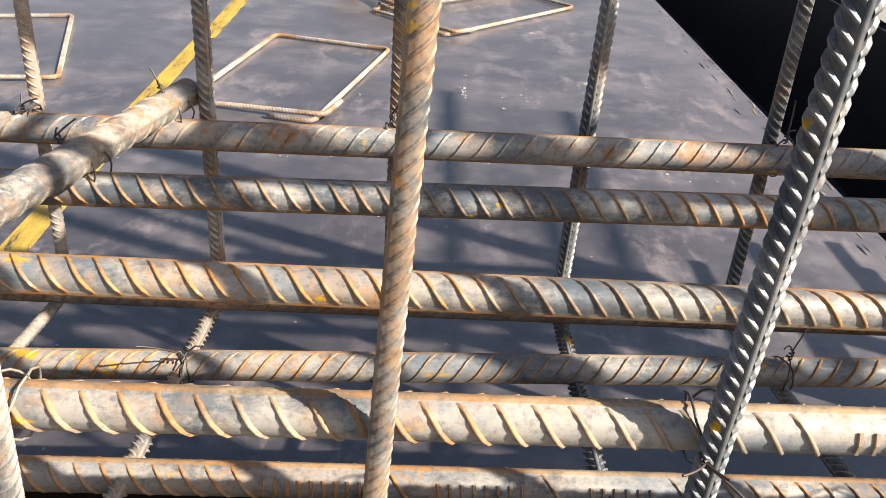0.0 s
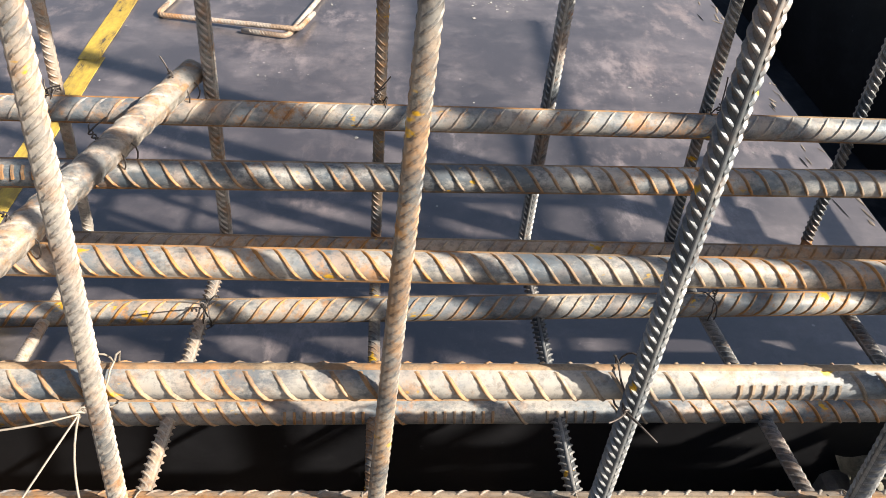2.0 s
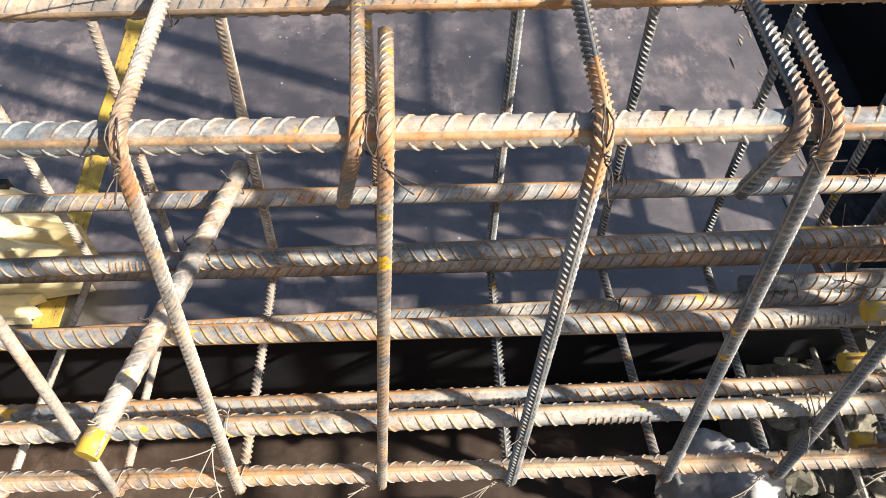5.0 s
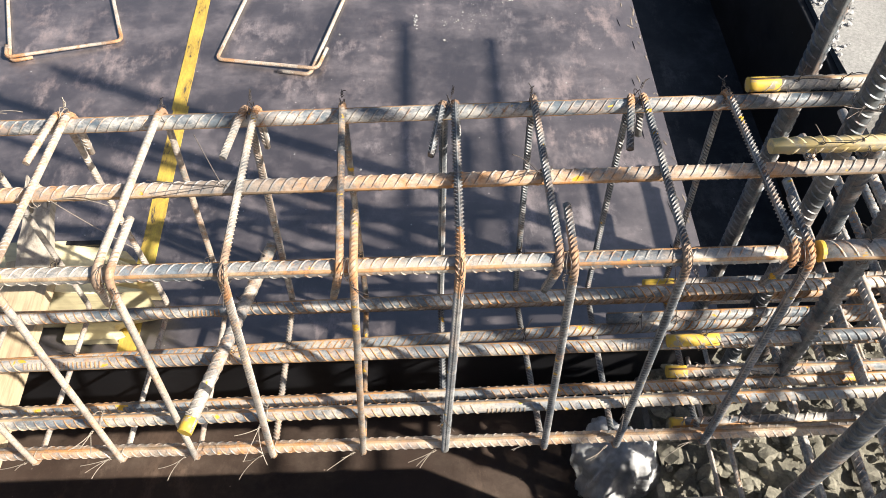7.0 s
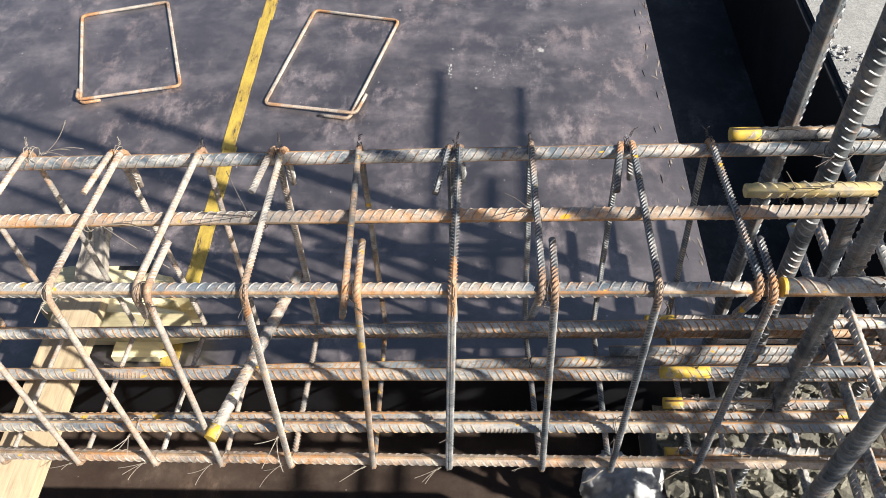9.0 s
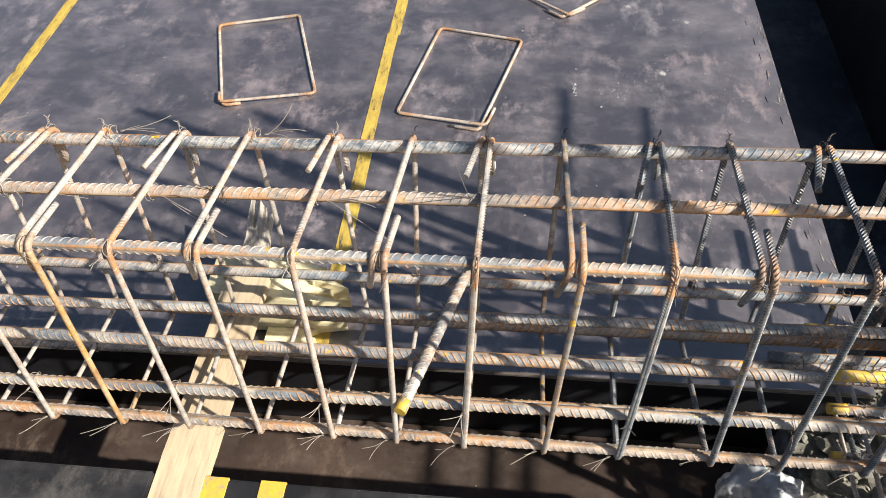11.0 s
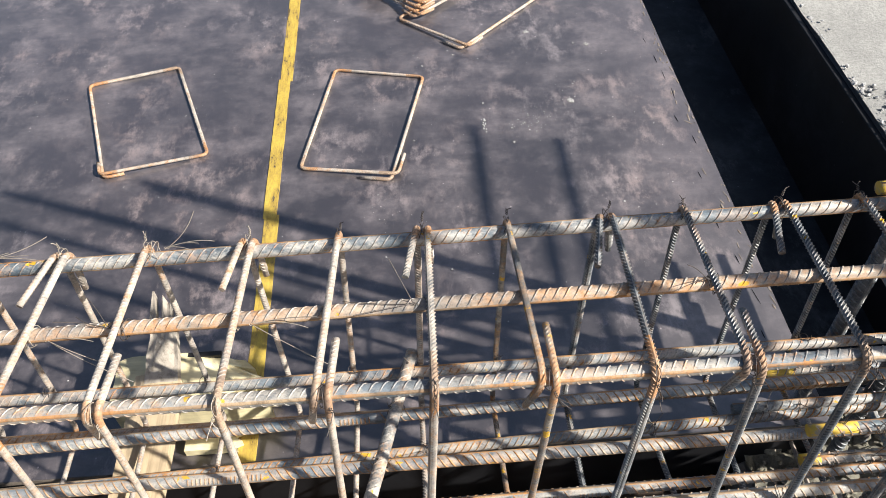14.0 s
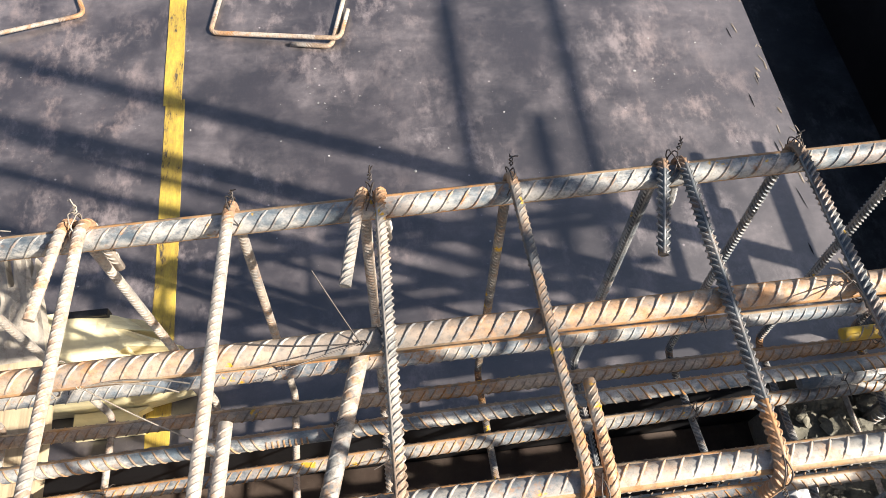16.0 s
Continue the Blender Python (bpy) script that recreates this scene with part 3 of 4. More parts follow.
def stirrup(k, xs):
    xtb, xtf, xbf, xbb = xs
    g = MAIN + RS + 0.0012
    tb = on_bar("top_back", xtb) + Vector((0, g, g))
    tf = on_bar("top_front", xtf) + Vector((0, -g, g))
    bf = on_bar("low_d", xbf) + Vector((0, -g, -g))
    bb = Vector((xbb, 0.602, on_bar("low_a", xbb).z - g - 0.004))
    off = Vector((0.0135, 0, 0))
    back = k % 2 == 1
    if back:
        a = tb + off * 0.5 * -1
        b = tb + off * 0.5
        start = a + (tf - tb).normalized() * 0.088 + Vector((-0.016 - 0.012 * rng.random(), 0, -0.008 - 0.012 * rng.random()))
        end = b + (bb - tb).normalized() * 0.07 + Vector((0.006, -0.012, 0))
        pts = [start, a, bb, bf, tf, b, end]
    else:
        a = tf + off * 0.55
        b = tf - off * 0.55
        start = a + (tb - tf).normalized() * 0.082 + Vector((0.004, 0, 0.002))
        end = b + (bf - tf).normalized() * 0.078 + Vector((-0.012, 0.022, 0))
        pts = [start, a, bf, bb, tb, b, end]
    line = rounded(pts, 0.020, 0.03)
    rust = k in (10, 15)
    mats = [WORN, WORN] if k == 4 else [SPACER, STIRRUP_RIB] if k == 5 else [DARK, GLINT_RIB] if k < 6 else [STIRRUP, STIRRUP_RIB]
    me = bar_mesh("stirrup", line, RS, mats, pitch=0.0058, height=0.0007 if k == 4 else 0.0016 if k < 6 else 0.0006 if k == 7 else 0.0004, slant=0.95 if k < 6 else 0.6, roll=(2.85 if k == 3 else 2.1 if k == 5 else 1.35) + rng.uniform(-.3, .3), sides=10, width=0.0015 if k < 6 and k != 4 else 0.0011)
    # the steel has rusted where it was bent round the former
    me.materials.append(BEND)
    for c, reach in ((tf, 0.029), (tb, 0.022), (bf, 0.012), (bb, 0.012)):
        reach *= rng.uniform(0.7, 1.5)
        for f in me.polygons:
            if (f.center - c).length < reach:
                f.material_index = 2
    if rust:
        me.materials.append(RUSTY)
        for f in me.polygons:
            if f.center.y < 0.395 and f.center.z < 0.655:
                f.material_index = 3
    ob = part("stirrup", me, cage, "stirrup with a rust-orange front leg" if rust else "")
    pale = xtb < -0.2
    tie(ob, tb - Vector((0, g * 0.6, g * 0.5)), (1, 0, 0), (0, -0.7, -0.7), MAIN + 0.0035, pale, 2, 0.007, (rng.uniform(-.5, .5), 0.6, 1))
    tie(ob, tf + Vector((0, g * 0.5, -g * 0.6)), (1, 0, 0), (0, 0.7, -0.7), MAIN + 0.0035, pale, 2, 0.018, (rng.uniform(-.5, .5), -1, -.3))
    tie(ob, bf + Vector((0, g * 0.7, g * 0.8)), (1, 0, 0), (0, .7, .7), MAIN + 0.0035, True, 2 + k % 2, 0.042 if k > 4 else 0.03, (-1.0, -.45, -.35), 0.3)
    if k % 2 == 0:
        tie(ob, on_bar("mid_a", xbb + (xtb - xbb) * 0.28) + Vector((0, 0.006, 0)), (1, 0, 0), (0, 0, 1), MAIN + 0.003, False, 2, 0.02, (0, -.4, 1))
    else:
        tie(ob, on_bar("mid_d", xbf + (xtf - xbf) * 0.26), (1, 0, 0), (0, 0, 1), MAIN + 0.0045, k > 4, 3, 0.04 if k > 4 else 0.016, (-.5, -1, 0))
    if k in (8, 10, 12):
        tie(ob, tb - Vector((-0.01, g * 0.6, g * 0.5)), (1, 0, 0), (0, -0.7, -0.7), MAIN + 0.004, True, 4, 0.075, (1, 0.1, 0.25), 0.22)
    if k in (7, 9, 11):
        tie(ob, on_bar("top_middle", (xtb + xtf) / 2), (1, 0, 0), (0, 1, 0), MAIN + 0.004, True, 3, 0.085, (0.8, -0.5, 0.1), 0.4)
    if k % 3 == 2:
        tie(ob, on_bar("top_middle", (xtb + xtf) / 2), (1, 0, 0), (0, 1, 0), MAIN + 0.0035, False, 3, 0.06, (-.6, 0, .6))
        tie(ob, on_bar("low_b", xbb + 0.005), (1, 0, 0), (0, 1, 0), MAIN + 0.003, False, 2, 0.03, (0.2, -.3, 1))
    return ob


for k, xs in enumerate(STIRRUPS):
    stirrup(k, xs)

# rod laid across the lower layers as a spacer
rod = part("spacer_bar", bar_mesh("spacer_bar", np.array([(-0.141, 0.298, 0.346), (-0.111, 0.40, 0.345), (-0.074, 0.53, 0.345), (-0.050, 0.612, 0.346)]), 0.0098, [SPACER, SPACER], pitch=0.0150, height=0.0007, slant=0.7, roll=1.2, width=0.002), cage, "short spacer bar with a yellow painted end")
part("painted_end", bar_mesh("painted_end", np.array([(-0.1413, 0.297, 0.346), (-0.1351, 0.318, 0.3458)]), 0.0104, [YELLOW, YELLOW], sides=14), rod, "yellow paint")
for y, x, z in ((0.330, -0.132, 0.338), (0.420, -0.105, 0.338), (0.505, -0.081, 0.339), (0.588, -0.057, 0.340)):
    tie(rod, (x, y, z), (0.29, 0.95, 0), (1, 0, 0), MAIN + 0.003, y < 0.4, 2, 0.012, (-.4, -.2, 1), 1.1)

# lapped bars coming out of the column, their ends dipped in yellow paint
LAPS = [  # start x, y, z, painted length, end x, radius
    (0.622, 0.620, 0.655, 0.04, 1.17, MAIN), (0.615, 0.502, 0.666, 0.60, 1.17, MAIN), (0.627, 0.352, 0.660, 0.004, 1.17, 0.0115), (0.555, 0.420, 0.334, 0.075, 1.17, MAIN),
    (0.579, 0.420, 0.228, 0.03, 0.941, MAIN), (0.575, 0.342, 0.203, 0.02, 1.17, MAIN), (0.566, 0.574, 0.246, 0.05, 1.17, MAIN), (0.50, 0.525, 0.222, 0.0, 1.17, MAIN)]
for k, (x, y, z, paint, x1, lap_r) in enumerate(LAPS):
    pts = np.array([(x + (x1 - x) * i / 8, y, z + RISE * (x + (x1 - x) * i / 8)) for i in range(9)])
    ob = part("lap_bar", bar_mesh("lap_bar", pts, lap_r, [STEEL_BLUE if k % 2 else STEEL, RIB_WORN, SEAM], pitch=0.0148, height=0.0014, slant=0.7, roll=k * 0.8, width=0.0021), cage)
    if paint:
        p0, p1 = Vector(pts[0]), Vector(pts[-1])
        d = (p1 - p0).normalized()
        e = [tuple(p0 - d * 0.0006 + d * (paint + 0.0006) * i / 4) for i in range(5)]
        part("painted_end", bar_mesh("painted_end", np.array(e), lap_r + 0.0008, [YELLOW, YELLOW], sides=14) if paint < 0.2 else bar_mesh("painted_end", np.array(e), MAIN + 0.0003, [FADED, FADED], pitch=0.0148, height=0.0013, slant=0.7, roll=k * 0.8, width=0.0021), ob, "yellow paint")
    tie(ob, (x + 0.05, y, z + RISE * x - 0.006), (1, 0, 0), (0, 1, 0.3), MAIN + 0.0035, False, 2, 0.04, (.3, -.2, 1))
    tie(ob, (x + 0.115, y, z + RISE * x - 0.004), (1, 0, 0), (0, 1, 0.3), MAIN + 0.0035, False, 2, 0.03, (-.3, -.2, 1))

# ---------------------------------------------------------------- column bars
column = tagged(empty("column_cage", (0.9, 0.45, -0.16)), "upright dark ribbed column bars rising from concrete", "rebar cage")


def column_bar(x, y, lean, top, k):
    pts = np.array([(x + lean * z, y + 0.004 * math.sin(z * 3 + k), z) for z in np.linspace(-0.2, top, 14)]) - np.array([0.9, 0.45, -0.16])
    return part("column_bar", bar_mesh("column_bar", pts, 0.0125, [COLUMN, COLUMN_RIB], pitch=0.0150, height=0.0021, slant=0.55, roll=k * 1.3, width=0.0017), column)


for k, (x, y, lean) in enumerate(((0.742, 0.652, -0.04), (0.783, 0.546, -0.068), (0.780, 0.42, -0.055), (0.792, 0.26, -0.05), (0.895, 0.62, -0.09), (1.05, 0.655, 0), (1.085, 0.628, 0), (1.08, 0.26, 0), (1.09, 0.45, 0), (0.95, 0.25, -0.02))):
    column_bar(x, y, lean, 1.62, k)
off = Vector((-0.9, -0.45, 0.16))
for k, (x, z, y0, y1) in enumerate(((0.876, 0.347, 0.20, 0.82), (0.880, 0.250, 0.20, 0.80), (0.970, 0.347, 0.20, 0.88), (0.985, 0.235, 0.20, 0.88), (1.075, 0.33, 0.20, 0.90), (1.13, 0.10, 0.2, 0.98), (0.872, 0.02, 0.2, 0.66), (0.985, -0.03, 0.2, 0.66))):
    pts = np.array([tuple(Vector((x, y0 + (y1 - y0) * i / 6, z)) + off) for i in range(7)])
    part("cross_bar", bar_mesh("cross_bar", pts, 0.0085, [STEEL_BLUE, RIB_WORN], pitch=0.012, height=0.0011, slant=0.7, roll=k, width=0.0017), column)
for k, z in enumerate((-0.08, 0.02)):
    P = [(0.735, 0.235), (1.10, 0.235), (1.10, 0.675), (0.735, 0.675), (0.735, 0.235), (0.78, 0.235)]
    line = rounded([tuple(Vector((a, b, z)) + off) for a, b in P], 0.02, 0.05)
    part("column_tie", bar_mesh("column_tie", line, 0.0045, [STIRRUP, STIRRUP_RIB], pitch=0.0065, height=0.0007, slant=0.9, roll=k, sides=10, width=0.0012), column)
for z, p in ((0.25, (0.776, 0.425)), (0.70, (0.738, 0.548))):
    tie(column, tuple(Vector((*p, z)) + off), (0, 0, 1), (1, 0, 0), 0.0165, False, 4, 0.035, (-1, -.5, .3))

# ---------------------------------------------------------------- rubble on the column head
def rubble():
    r = random.Random(3)
    bm = bmesh.new()
    for i in range(900):
        x, y = r.uniform(0.655, 1.18), r.uniform(0.17, 0.68)
        q = r.random()
        s = 0.003 + 0.020 * q ** 4
        z = -0.122 + s * 0.35
        m = Matrix.LocRotScale((x, y, z), Euler((r.uniform(-.4, .4), r.uniform(-.4, .4), r.uniform(0, 3))), (s, s * r.uniform(.6, 1.6), s * r.uniform(.3, .7)))
        ret = bmesh.ops.create_icosphere(bm, subdivisions=1, radius=1, matrix=m)
        for v in ret["verts"]:
            v.co += Vector((r.uniform(-1, 1), r.uniform(-1, 1), r.uniform(-1, 1))) * s * 0.25
    n = 48
    g = [[bm.verts.new((0.648 + 0.55 * a / n, 0.163 + 0.529 * b / n, -0.128 + 0.020 * noise.noise((a * .30, b * .30, 1)) + 0.010 * noise.noise((a * .9, b * .9, 5)))) for b in range(n + 1)] for a in range(n + 1)]
    for a in range(n):
        for b in range(n):
            bm.faces.new((g[a][b], g[a + 1][b], g[a + 1][b + 1], g[a][b + 1])).smooth = True
    me = bpy.data.meshes.new("concrete_rubble")
    bm.to_mesh(me)
    bm.free()
    me.materials.append(RUBBLE)
    return tagged(part("concrete_rubble", me), "crumbled pale concrete bits on the column head", "rubble", kind="stuff")


rubble()

# ---------------------------------------------------------------- timber under the cage
def board(name, lo, hi, mat, cuts, jag_axis, jag, seed, end=1):
    """A sawn board, bevelled, with one splintered end."""
    r = random.Random(seed)
    bm = bmesh.new()
    ax = jag_axis
    oth = [i for i in range(3) if i != ax]
    n, m = cuts
    rows = []
    for i in range(n + 1):
        row = []
        for (u, w) in [(j / m, 0) for j in range(m + 1)] + [(j / m, 1) for j in range(m, -1, -1)]:
            c = [0, 0, 0]
            t = i / n
            c[ax] = lo[ax] + (hi[ax] - lo[ax]) * t
            c[oth[0]] = lo[oth[0]] + (hi[oth[0]] - lo[oth[0]]) * u
            c[oth[1]] = lo[oth[1]] + (hi[oth[1]] - lo[oth[1]]) * w
            row.append(c)
        rows.append(row)
    tips = [r.uniform(-1, 1) * jag for _ in range(m + 1)]
    for i, row in enumerate(rows):
        t = i / n
        f = max(0.0, (t - 0.72) / 0.28) if end == 1 else 0
        for q, c in enumerate(row):
            u = q if q <= m else 2 * m + 1 - q
            c[ax] += tips[u] * f * f
            c[oth[1]] += 0.0012 * noise.noise((i * .9, q * 1.3, seed))
            c[oth[0]] += 0.0012 * noise.noise((i * .7, q * 1.1, seed + 4))
    vs = [[bm.verts.new(c) for c in row] for row in rows]
    L = len(rows[0])
    for i in range(n):
        for q in range(L):
            bm.faces.new((vs[i][q], vs[i][(q + 1) % L], vs[i + 1][(q + 1) % L], vs[i + 1][q]))
    for row in (vs[0], vs[-1]):
        for q in range(m):
            bm.faces.new((row[q], row[q + 1], row[2 * m - q], row[2 * m + 1 - q]))
    bmesh.ops.recalc_face_normals(bm, faces=bm.faces[:])
    me = bpy.data.meshes.new(name)
    bm.to_mesh(me)
    bm.free()
    me.materials.append(mat)
    return part(name, me)


plank = board("timber_plank", (-0.588, 0.06, 0.139), (-0.498, 0.715, 0.166), WOOD_Y, (24, 6), 1, 0.012, 5)
tagged(plank, "raw pine plank with a splintered end carrying the cage", "plank")
end = board("splintered_end", (-0.568, 0.690, 0.1425), (-0.504, 0.825, 0.1655), WOOD_GREY, (14, 8), 1, 0.045, 2)
for v in end.data.vertices:
    t = max(0.0, v.co.y - 0.70)
    v.co.z += 0.46 * t + 0.010 * noise.noise((v.co.x * 90, v.co.y * 14, 1)) * min(1, t * 14)
    v.co.x += 0.006 * noise.noise((v.co.y * 20, 3, v.co.x * 60)) * min(1, t * 12) + (-0.536 - v.co.x) * min(0.22, t * 2)
end.parent = plank
tagged(end, "grey splintered plank end")
block = board("timber_block", (-0.643, 0.668, 0.004), (-0.385, 0.785, 0.136), WOOD_X, (18, 9), 0, 0.05, 8)
for v in block.data.vertices:
    t = max(0.0, (v.co.x + 0.50) / 0.12)
    v.co.z -= max(0.0, v.co.z - 0.05) * 0.22 * min(1.3, t) * (1 + noise.noise((v.co.y * 60, v.co.x * 30, 2)))
    v.co.y -= max(0.0, v.co.y - 0.70) * 0.45 * min(1.2, t) * t * 0.6
    u = max(0.0, (-0.62 - v.co.x) / 0.04)
    v.co.z += (0.07 - v.co.z) * 0.16 * min(1, u)
    v.co.y += (0.726 - v.co.y) * 0.18 * min(1, u)
tagged(block, "split pale pine block lying on the deck", "timber block")
chip = board("wood_splinter", (-0.520, 0.628, 0.002), (-0.400, 0.666, 0.022), WOOD_X, (10, 5), 0, 0.03, 4)
tagged(chip, "broken pale pine splinter lying on the deck", "wood splinter")
stain = part("tar_patch", box_mesh("tar_patch", (-0.505, 0.7745, 0.118), (-0.438, 0.7858, 0.1366), [BOARD], 0.001), block, "black smeared patch")

# ---------------------------------------------------------------- loose stirrups on the deck
def loose_stirrup(corners, lift, hook, mats, tilt=0.0, gap=0.016, label="bent steel stirrup lying loose on the dark deck"):
    """corners: four points in order; the hooks close at the first."""
    c = [Vector((x, y, lift + tilt * i)) for i, (x, y) in enumerate(corners)]
    u, w = (c[1] - c[0]).normalized(), (c[3] - c[0]).normalized()
    a, b = c[0] - u * gap, c[0] - w * gap
    a.z += 2 * RS
    start = a + w * hook
    start.z -= RS
    pts = [start, a, c[1], c[2], c[3], b, b + u * hook]
    me = bar_mesh("loose_stirrup", rounded(pts, 0.018, 0.03), RS, mats, pitch=0.0062, height=0.0006, slant=0.8, roll=0.5, sides=10, width=0.0012)
    me.materials.append(BEND)
    for p in (a, b, c[1], c[2], c[3]):
        for f in me.polygons:
            if (f.center - p).length < 0.04:
                f.material_index = 2
    return tagged(part("loose_stirrup", me), label, "stirrup", group="loose stirrups on the deck")


loose_stirrup([(-0.085, 1.406), (-0.335, 1.457), (-0.249, 1.899), (0.021, 1.838)], 0.006, 0.085, [STIRRUP, STIRRUP])
loose_stirrup([(-0.870, 1.472), (-0.596, 1.538), (-0.740, 1.958), (-1.001, 1.888)], 0.006, 0.055, [STIRRUP, STIRRUP_RIB], gap=0.007)
# heap of stirrups further back
loose_stirrup([(0.160, 1.985), (-0.045, 2.165), (0.300, 2.520), (0.515, 2.330)], 0.007, 0.07, [STIRRUP, STIRRUP])
for k in range(6):
    dx, dy, a = 0.012 * k, 0.018 * k, radians(6 * k - 8)
    base = [(0.02, 2.165), (-0.16, 2.34), (0.12, 2.72), (0.33, 2.52)]
    cx, cy = base[0]
    pts = [(cx + dx * .5 + (x - cx) * math.cos(a) - (y - cy) * math.sin(a), cy + dy + (x - cx) * math.sin(a) + (y - cy) * math.cos(a)) for x, y in base]
    loose_stirrup(pts, 0.016 + 0.0095 * k, 0.06, [STIRRUP, STIRRUP_RIB], label="bent steel stirrup in a heap on the deck")

# ---------------------------------------------------------------- dried cement splashes
def splash(x, y, s, seed):
    r = random.Random(seed)
    bm = bmesh.new()
    for i in range(9):
        d = s * abs(r.gauss(0, 0.55)) if i else 0
        a = r.uniform(0, 6.28)
        q = s * (0.5 if i == 0 else r.uniform(0.04, 0.16))
        n = 9
        top = [bm.verts.new((x + d * math.cos(a) + q * (0.7 + 0.5 * r.random()) * math.cos(2 * math.pi * j / n), y + d * math.sin(a) + q * (0.7 + 0.5 * r.random()) * math.sin(2 * math.pi * j / n), 0.0008)) for j in range(n)]
        mid = bm.verts.new((x + d * math.cos(a), y + d * math.sin(a), 0.0022))
        for j in range(n):
            bm.faces.new((top[j], top[(j + 1) % n], mid)).smooth = True
    me = bpy.data.meshes.new("cement_splash")
    bm.to_mesh(me)
    bm.free()
    me.materials.append(PLASTER)
    return tagged(part("cement_splash", me), "dried pale cement splash on the dark deck", "cement splash", group="cement splashes on the deck")


for i, (x, y, s) in enumerate(((0.450, 1.690, 0.020), (0.367, 2.057, 0.017), (0.550, 1.970, 0.016), (0.19, 1.70, 0.007), (0.02, 1.90, 0.007), (0.30, 1.60, 0.006), (0.33, 1.56, 0.005), (-0.02, 1.55, 0.006), (0.12, 1.95, 0.006), (0.51, 1.98, 0.006), (0.05, 1.07, 0.007), (0.26, 1.52, 0.008))):
    splash(x, y, s, i)


def spatter():
    """Fine dried specks of cement, thick in a few patches and thin all over the deck."""
    r = random.Random(21)
    bm = bmesh.new()

    def speck(x, y, a, b, turn):
        n = 6
        ring = [bm.verts.new((x + a * math.cos(2 * math.pi * j / n) * math.cos(turn) - b * math.sin(2 * math.pi * j / n) * math.sin(turn), y + a * math.cos(2 * math.pi * j / n) * math.sin(turn) + b * math.sin(2 * math.pi * j / n) * math.cos(turn), 0.0007)) for j in range(n)]
        top = bm.verts.new((x, y, 0.0007 + 0.4 * min(a, b)))
        for j in range(n):
            bm.faces.new((ring[j], ring[(j + 1) % n], top)).smooth = True

    for x, y, sx, sy, n in ((0.300, 1.598, 0.022, 0.016, 26), (0.345, 1.617, 0.022, 0.022, 34), (0.467, 1.773, 0.03, 0.04, 14), (0.552, 1.232, 0.02, 0.02, 8), (-0.638, 1.740, 0.03, 0.02, 9), (-0.119, 1.257, 0.03, 0.03, 9), (-1.114, 1.818, 0.05, 0.05, 12), (0.05, 2.0, 0.10, 0.05, 16)):
        for _ in range(n):
            a = 0.0009 + 0.0024 * r.random() ** 3
            speck(r.gauss(x, sx), r.gauss(y, sy), a, a * r.uniform(0.5, 1.0), r.uniform(0, 3))
    for _ in range(14):
        speck(r.gauss(0.184, 0.004), r.gauss(1.610, 0.022), r.uniform(0.001, 0.003), r.uniform(0.002, 0.006), r.gauss(0.1, 0.2))
    for _ in range(420):
        a = 0.0007 + 0.0018 * r.random() ** 4
        speck(r.uniform(-1.6, 0.75), r.uniform(0.75, 2.6), a, a * r.uniform(0.5, 1.0), r.uniform(0, 3))
    me = bpy.data.meshes.new("cement_spatter")
    bm.to_mesh(me)
    bm.free()
    me.materials.append(SPECK)
    return tagged(part("cement_spatter", me), "fine pale cement specks dried on the deck", "cement spatter", kind="stuff")


spatter()


def chips():
    """Scuffed chips and saw nicks along the deck's free edge."""
    r = random.Random(11)
    bm = bmesh.new()
    for i in range(80):
        y = r.uniform(0.62, 3.0)
        x = DECK_X - 0.004 - abs(r.gauss(0, 0.016))
        l, w, a = r.uniform(0.004, 0.022), r.uniform(0.001, 0.0035), r.gauss(0.15, 0.3)
        n = 7
        ring = [(l * math.cos(2 * math.pi * j / n) * r.uniform(.6, 1), w * math.sin(2 * math.pi * j / n) * r.uniform(.6, 1)) for j in range(n)]
        vs = [bm.verts.new((min(DECK_X - 0.001, x + v * math.cos(a) - u * math.sin(a)), y + u * math.cos(a) + v * math.sin(a), 0.0007)) for u, v in ring]
        top = bm.verts.new((min(DECK_X - 0.001, x), y, 0.0014))
        for j in range(n):
            bm.faces.new((vs[j], vs[(j + 1) % n], top))
    for i in range(13):
        y = 0.72 + 0.105 * i + r.uniform(-0.03, 0.03)
        x, l, w, a = DECK_X - r.uniform(0.03, 0.065), r.uniform(0.010, 0.030), r.uniform(0.0008, 0.0018), r.gauss(0.05, 0.08)
        vs = [bm.verts.new((x + v * math.cos(a) - u * math.sin(a), y + u * math.cos(a) + v * math.sin(a), 0.0006)) for u, v in ((-l, 0), (-l * .3, -w), (l * .5, -w * .8), (l, 0), (l * .4, w), (-l * .4, w * .7))]
        bm.faces.new(vs).material_index = 1
    me = bpy.data.meshes.new("edge_chips")
    bm.to_mesh(me)
    bm.free()
    me.materials.append(EDGE)
    me.materials.append(BLACK)
    return tagged(part("edge_chips", me), "pale chipped splinters along the plywood edge", "plywood chips", kind="stuff")


chips()


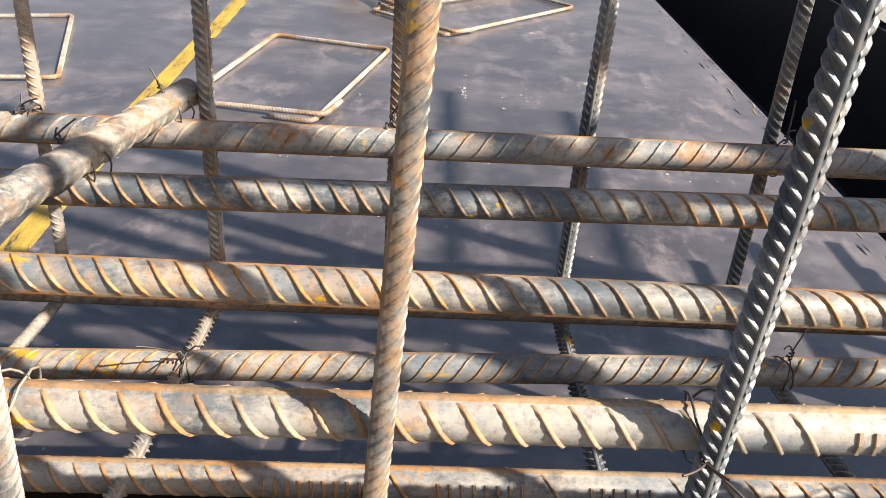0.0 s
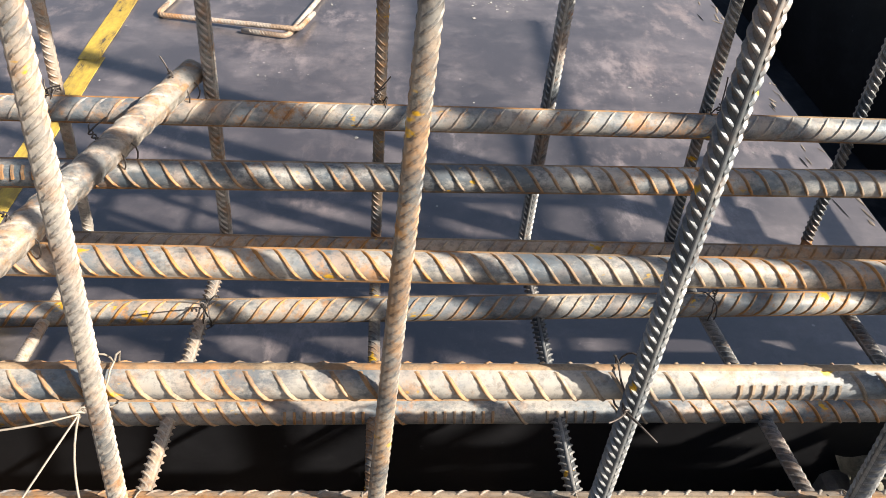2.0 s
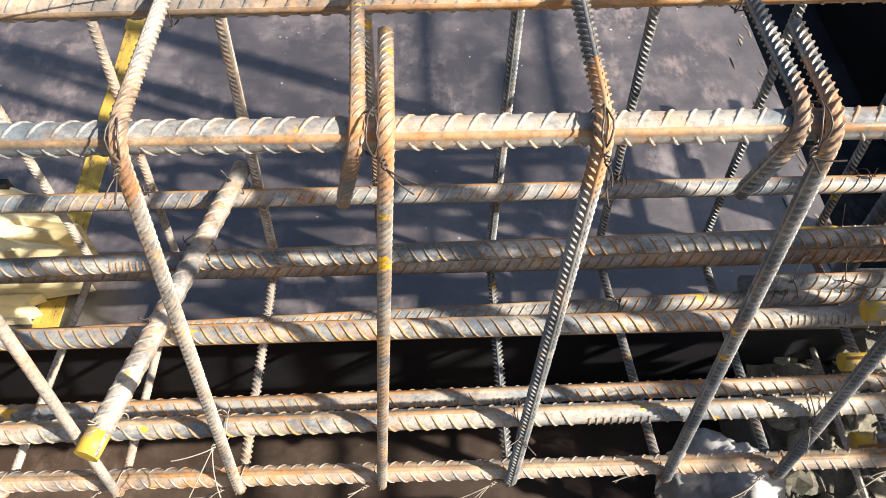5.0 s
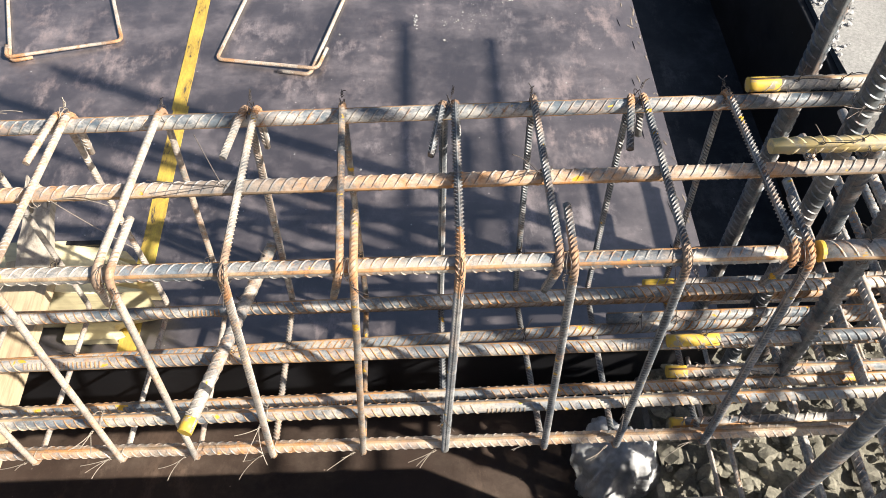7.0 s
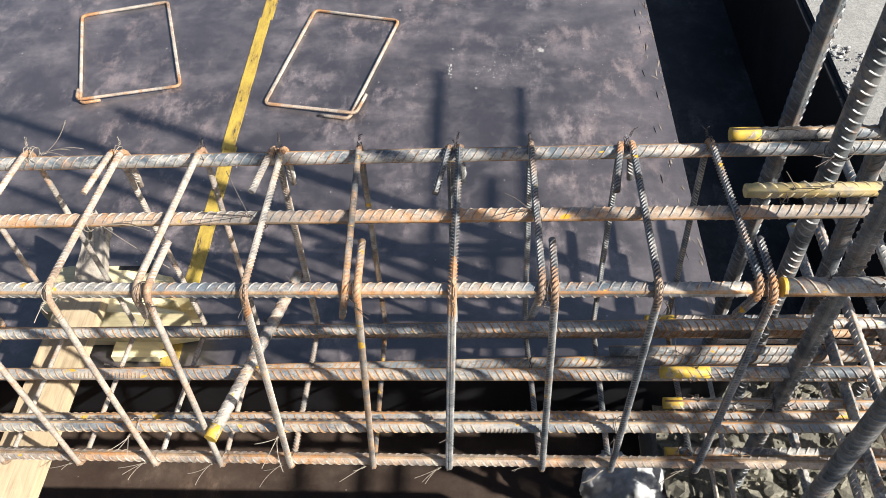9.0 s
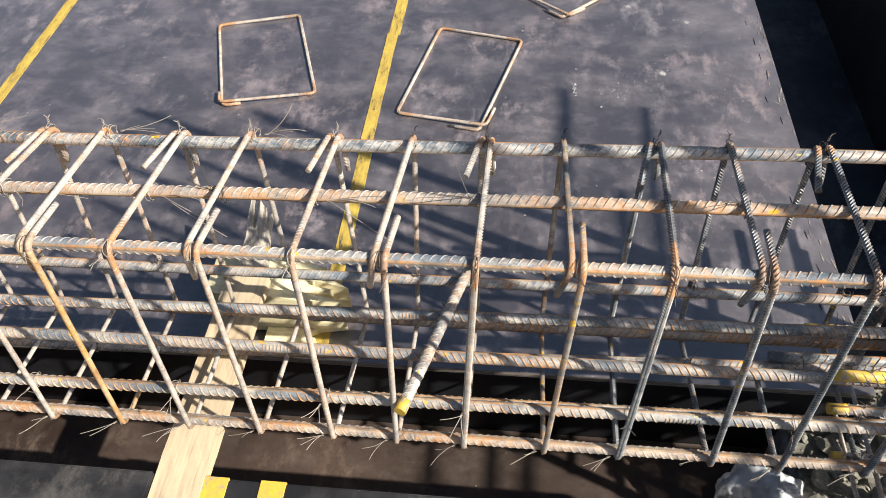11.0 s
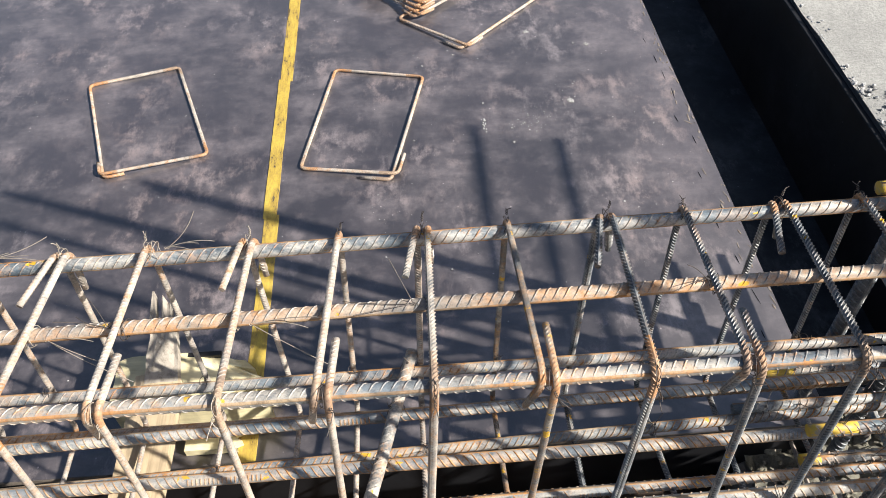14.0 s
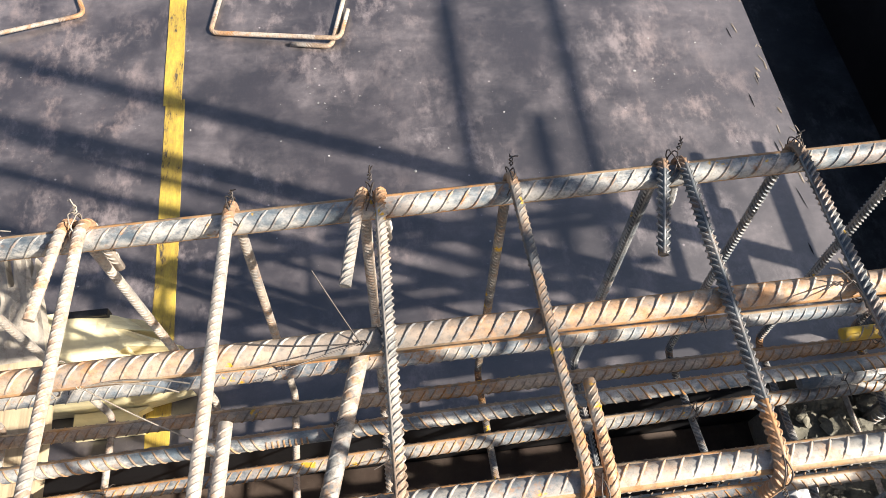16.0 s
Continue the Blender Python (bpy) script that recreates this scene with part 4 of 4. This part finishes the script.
def mortar_crumbs():
    """Broken mortar lying along the rough edge of the cast slab."""
    r = random.Random(17)
    bm = bmesh.new()
    for x, y, spread, n in ((1.224, 1.54, 0.040, 70), (1.218, 1.36, 0.030, 50), (1.27, 1.45, 0.04, 40), (1.22, 1.85, 0.05, 30)):
        for _ in range(n):
            q = 0.0015 + 0.006 * r.random() ** 3
            m = Matrix.LocRotScale((max(1.214, r.gauss(x, spread * 0.5)), r.gauss(y, spread), 0.104 + q * 0.3), Euler((r.uniform(-.5, .5), r.uniform(-.5, .5), r.uniform(0, 3))), (q, q * r.uniform(.6, 1.7), q * r.uniform(.4, .8)))
            for v in bmesh.ops.create_icosphere(bm, subdivisions=1, radius=1, matrix=m)["verts"]:
                v.co += Vector((r.uniform(-1, 1), r.uniform(-1, 1), r.uniform(-1, 1))) * q * 0.25
    me = bpy.data.meshes.new("mortar_crumbs")
    bm.to_mesh(me)
    bm.free()
    me.materials.append(SPECK)
    return tagged(part("mortar_crumbs", me), "broken mortar crumbs on the cast slab's edge", "rubble", kind="stuff")


mortar_crumbs()


def plastic_bag(at, size):
    """A crumpled bag of thin clear film."""
    bm = bmesh.new()
    bmesh.ops.create_icosphere(bm, subdivisions=5, radius=1)
    for v in bm.verts:
        d = v.co.normalized()
        a = math.atan2(d.y, d.x)
        fold = noise.noise(Vector((math.cos(a) * 4.5, math.sin(a) * 4.5, d.z * 0.9)))
        k = 1 + 0.34 * noise.noise(d * 1.4 + Vector((5, 0, 1))) + 0.26 * abs(fold) - 0.12 * abs(noise.noise(Vector((math.cos(a) * 9, math.sin(a) * 9, d.z * 2.2)))) + 0.05 * noise.noise(d * 9)
        v.co = Vector((d.x * size[0] * k, d.y * size[1] * k, max(-0.6, d.z) * size[2] * k)) + Vector(at)
    for f in bm.faces:
        f.smooth = True
    me = bpy.data.meshes.new("plastic_bag")
    bm.to_mesh(me)
    bm.free()
    me.materials.append(FILM)
    return tagged(part("plastic_bag", me), "crumpled clear plastic bag lying in the beam trench", "plastic bag")


plastic_bag((0.575, 0.415, -0.19), (0.085, 0.075, 0.12))

# tall bars with bent tops beside the next column, whose shadows reach the deck
bent = tagged(empty("bent_starter_bars", (1.7, -0.9, -3.0)), "tall steel starter bars with bent tops", "rebar")
for k, (x, yend, z) in enumerate(((1.611, 0.965, 1.30), (1.785, 0.910, 1.25), (1.644, 0.585, 1.20))):
    o = Vector((1.7, -0.9, -3.0))
    line = rounded([Vector((x, -0.9 + 0.05 * k, -3.0)) - o, Vector((x, -0.9 + 0.05 * k, z)) - o, Vector((x, yend, z)) - o], 0.08, 0.2)
    part("starter_bar", bar_mesh("starter_bar", line, 0.0125, [COLUMN, COLUMN_RIB], pitch=0.03, height=0.0017, slant=0.5, sides=10), bent)
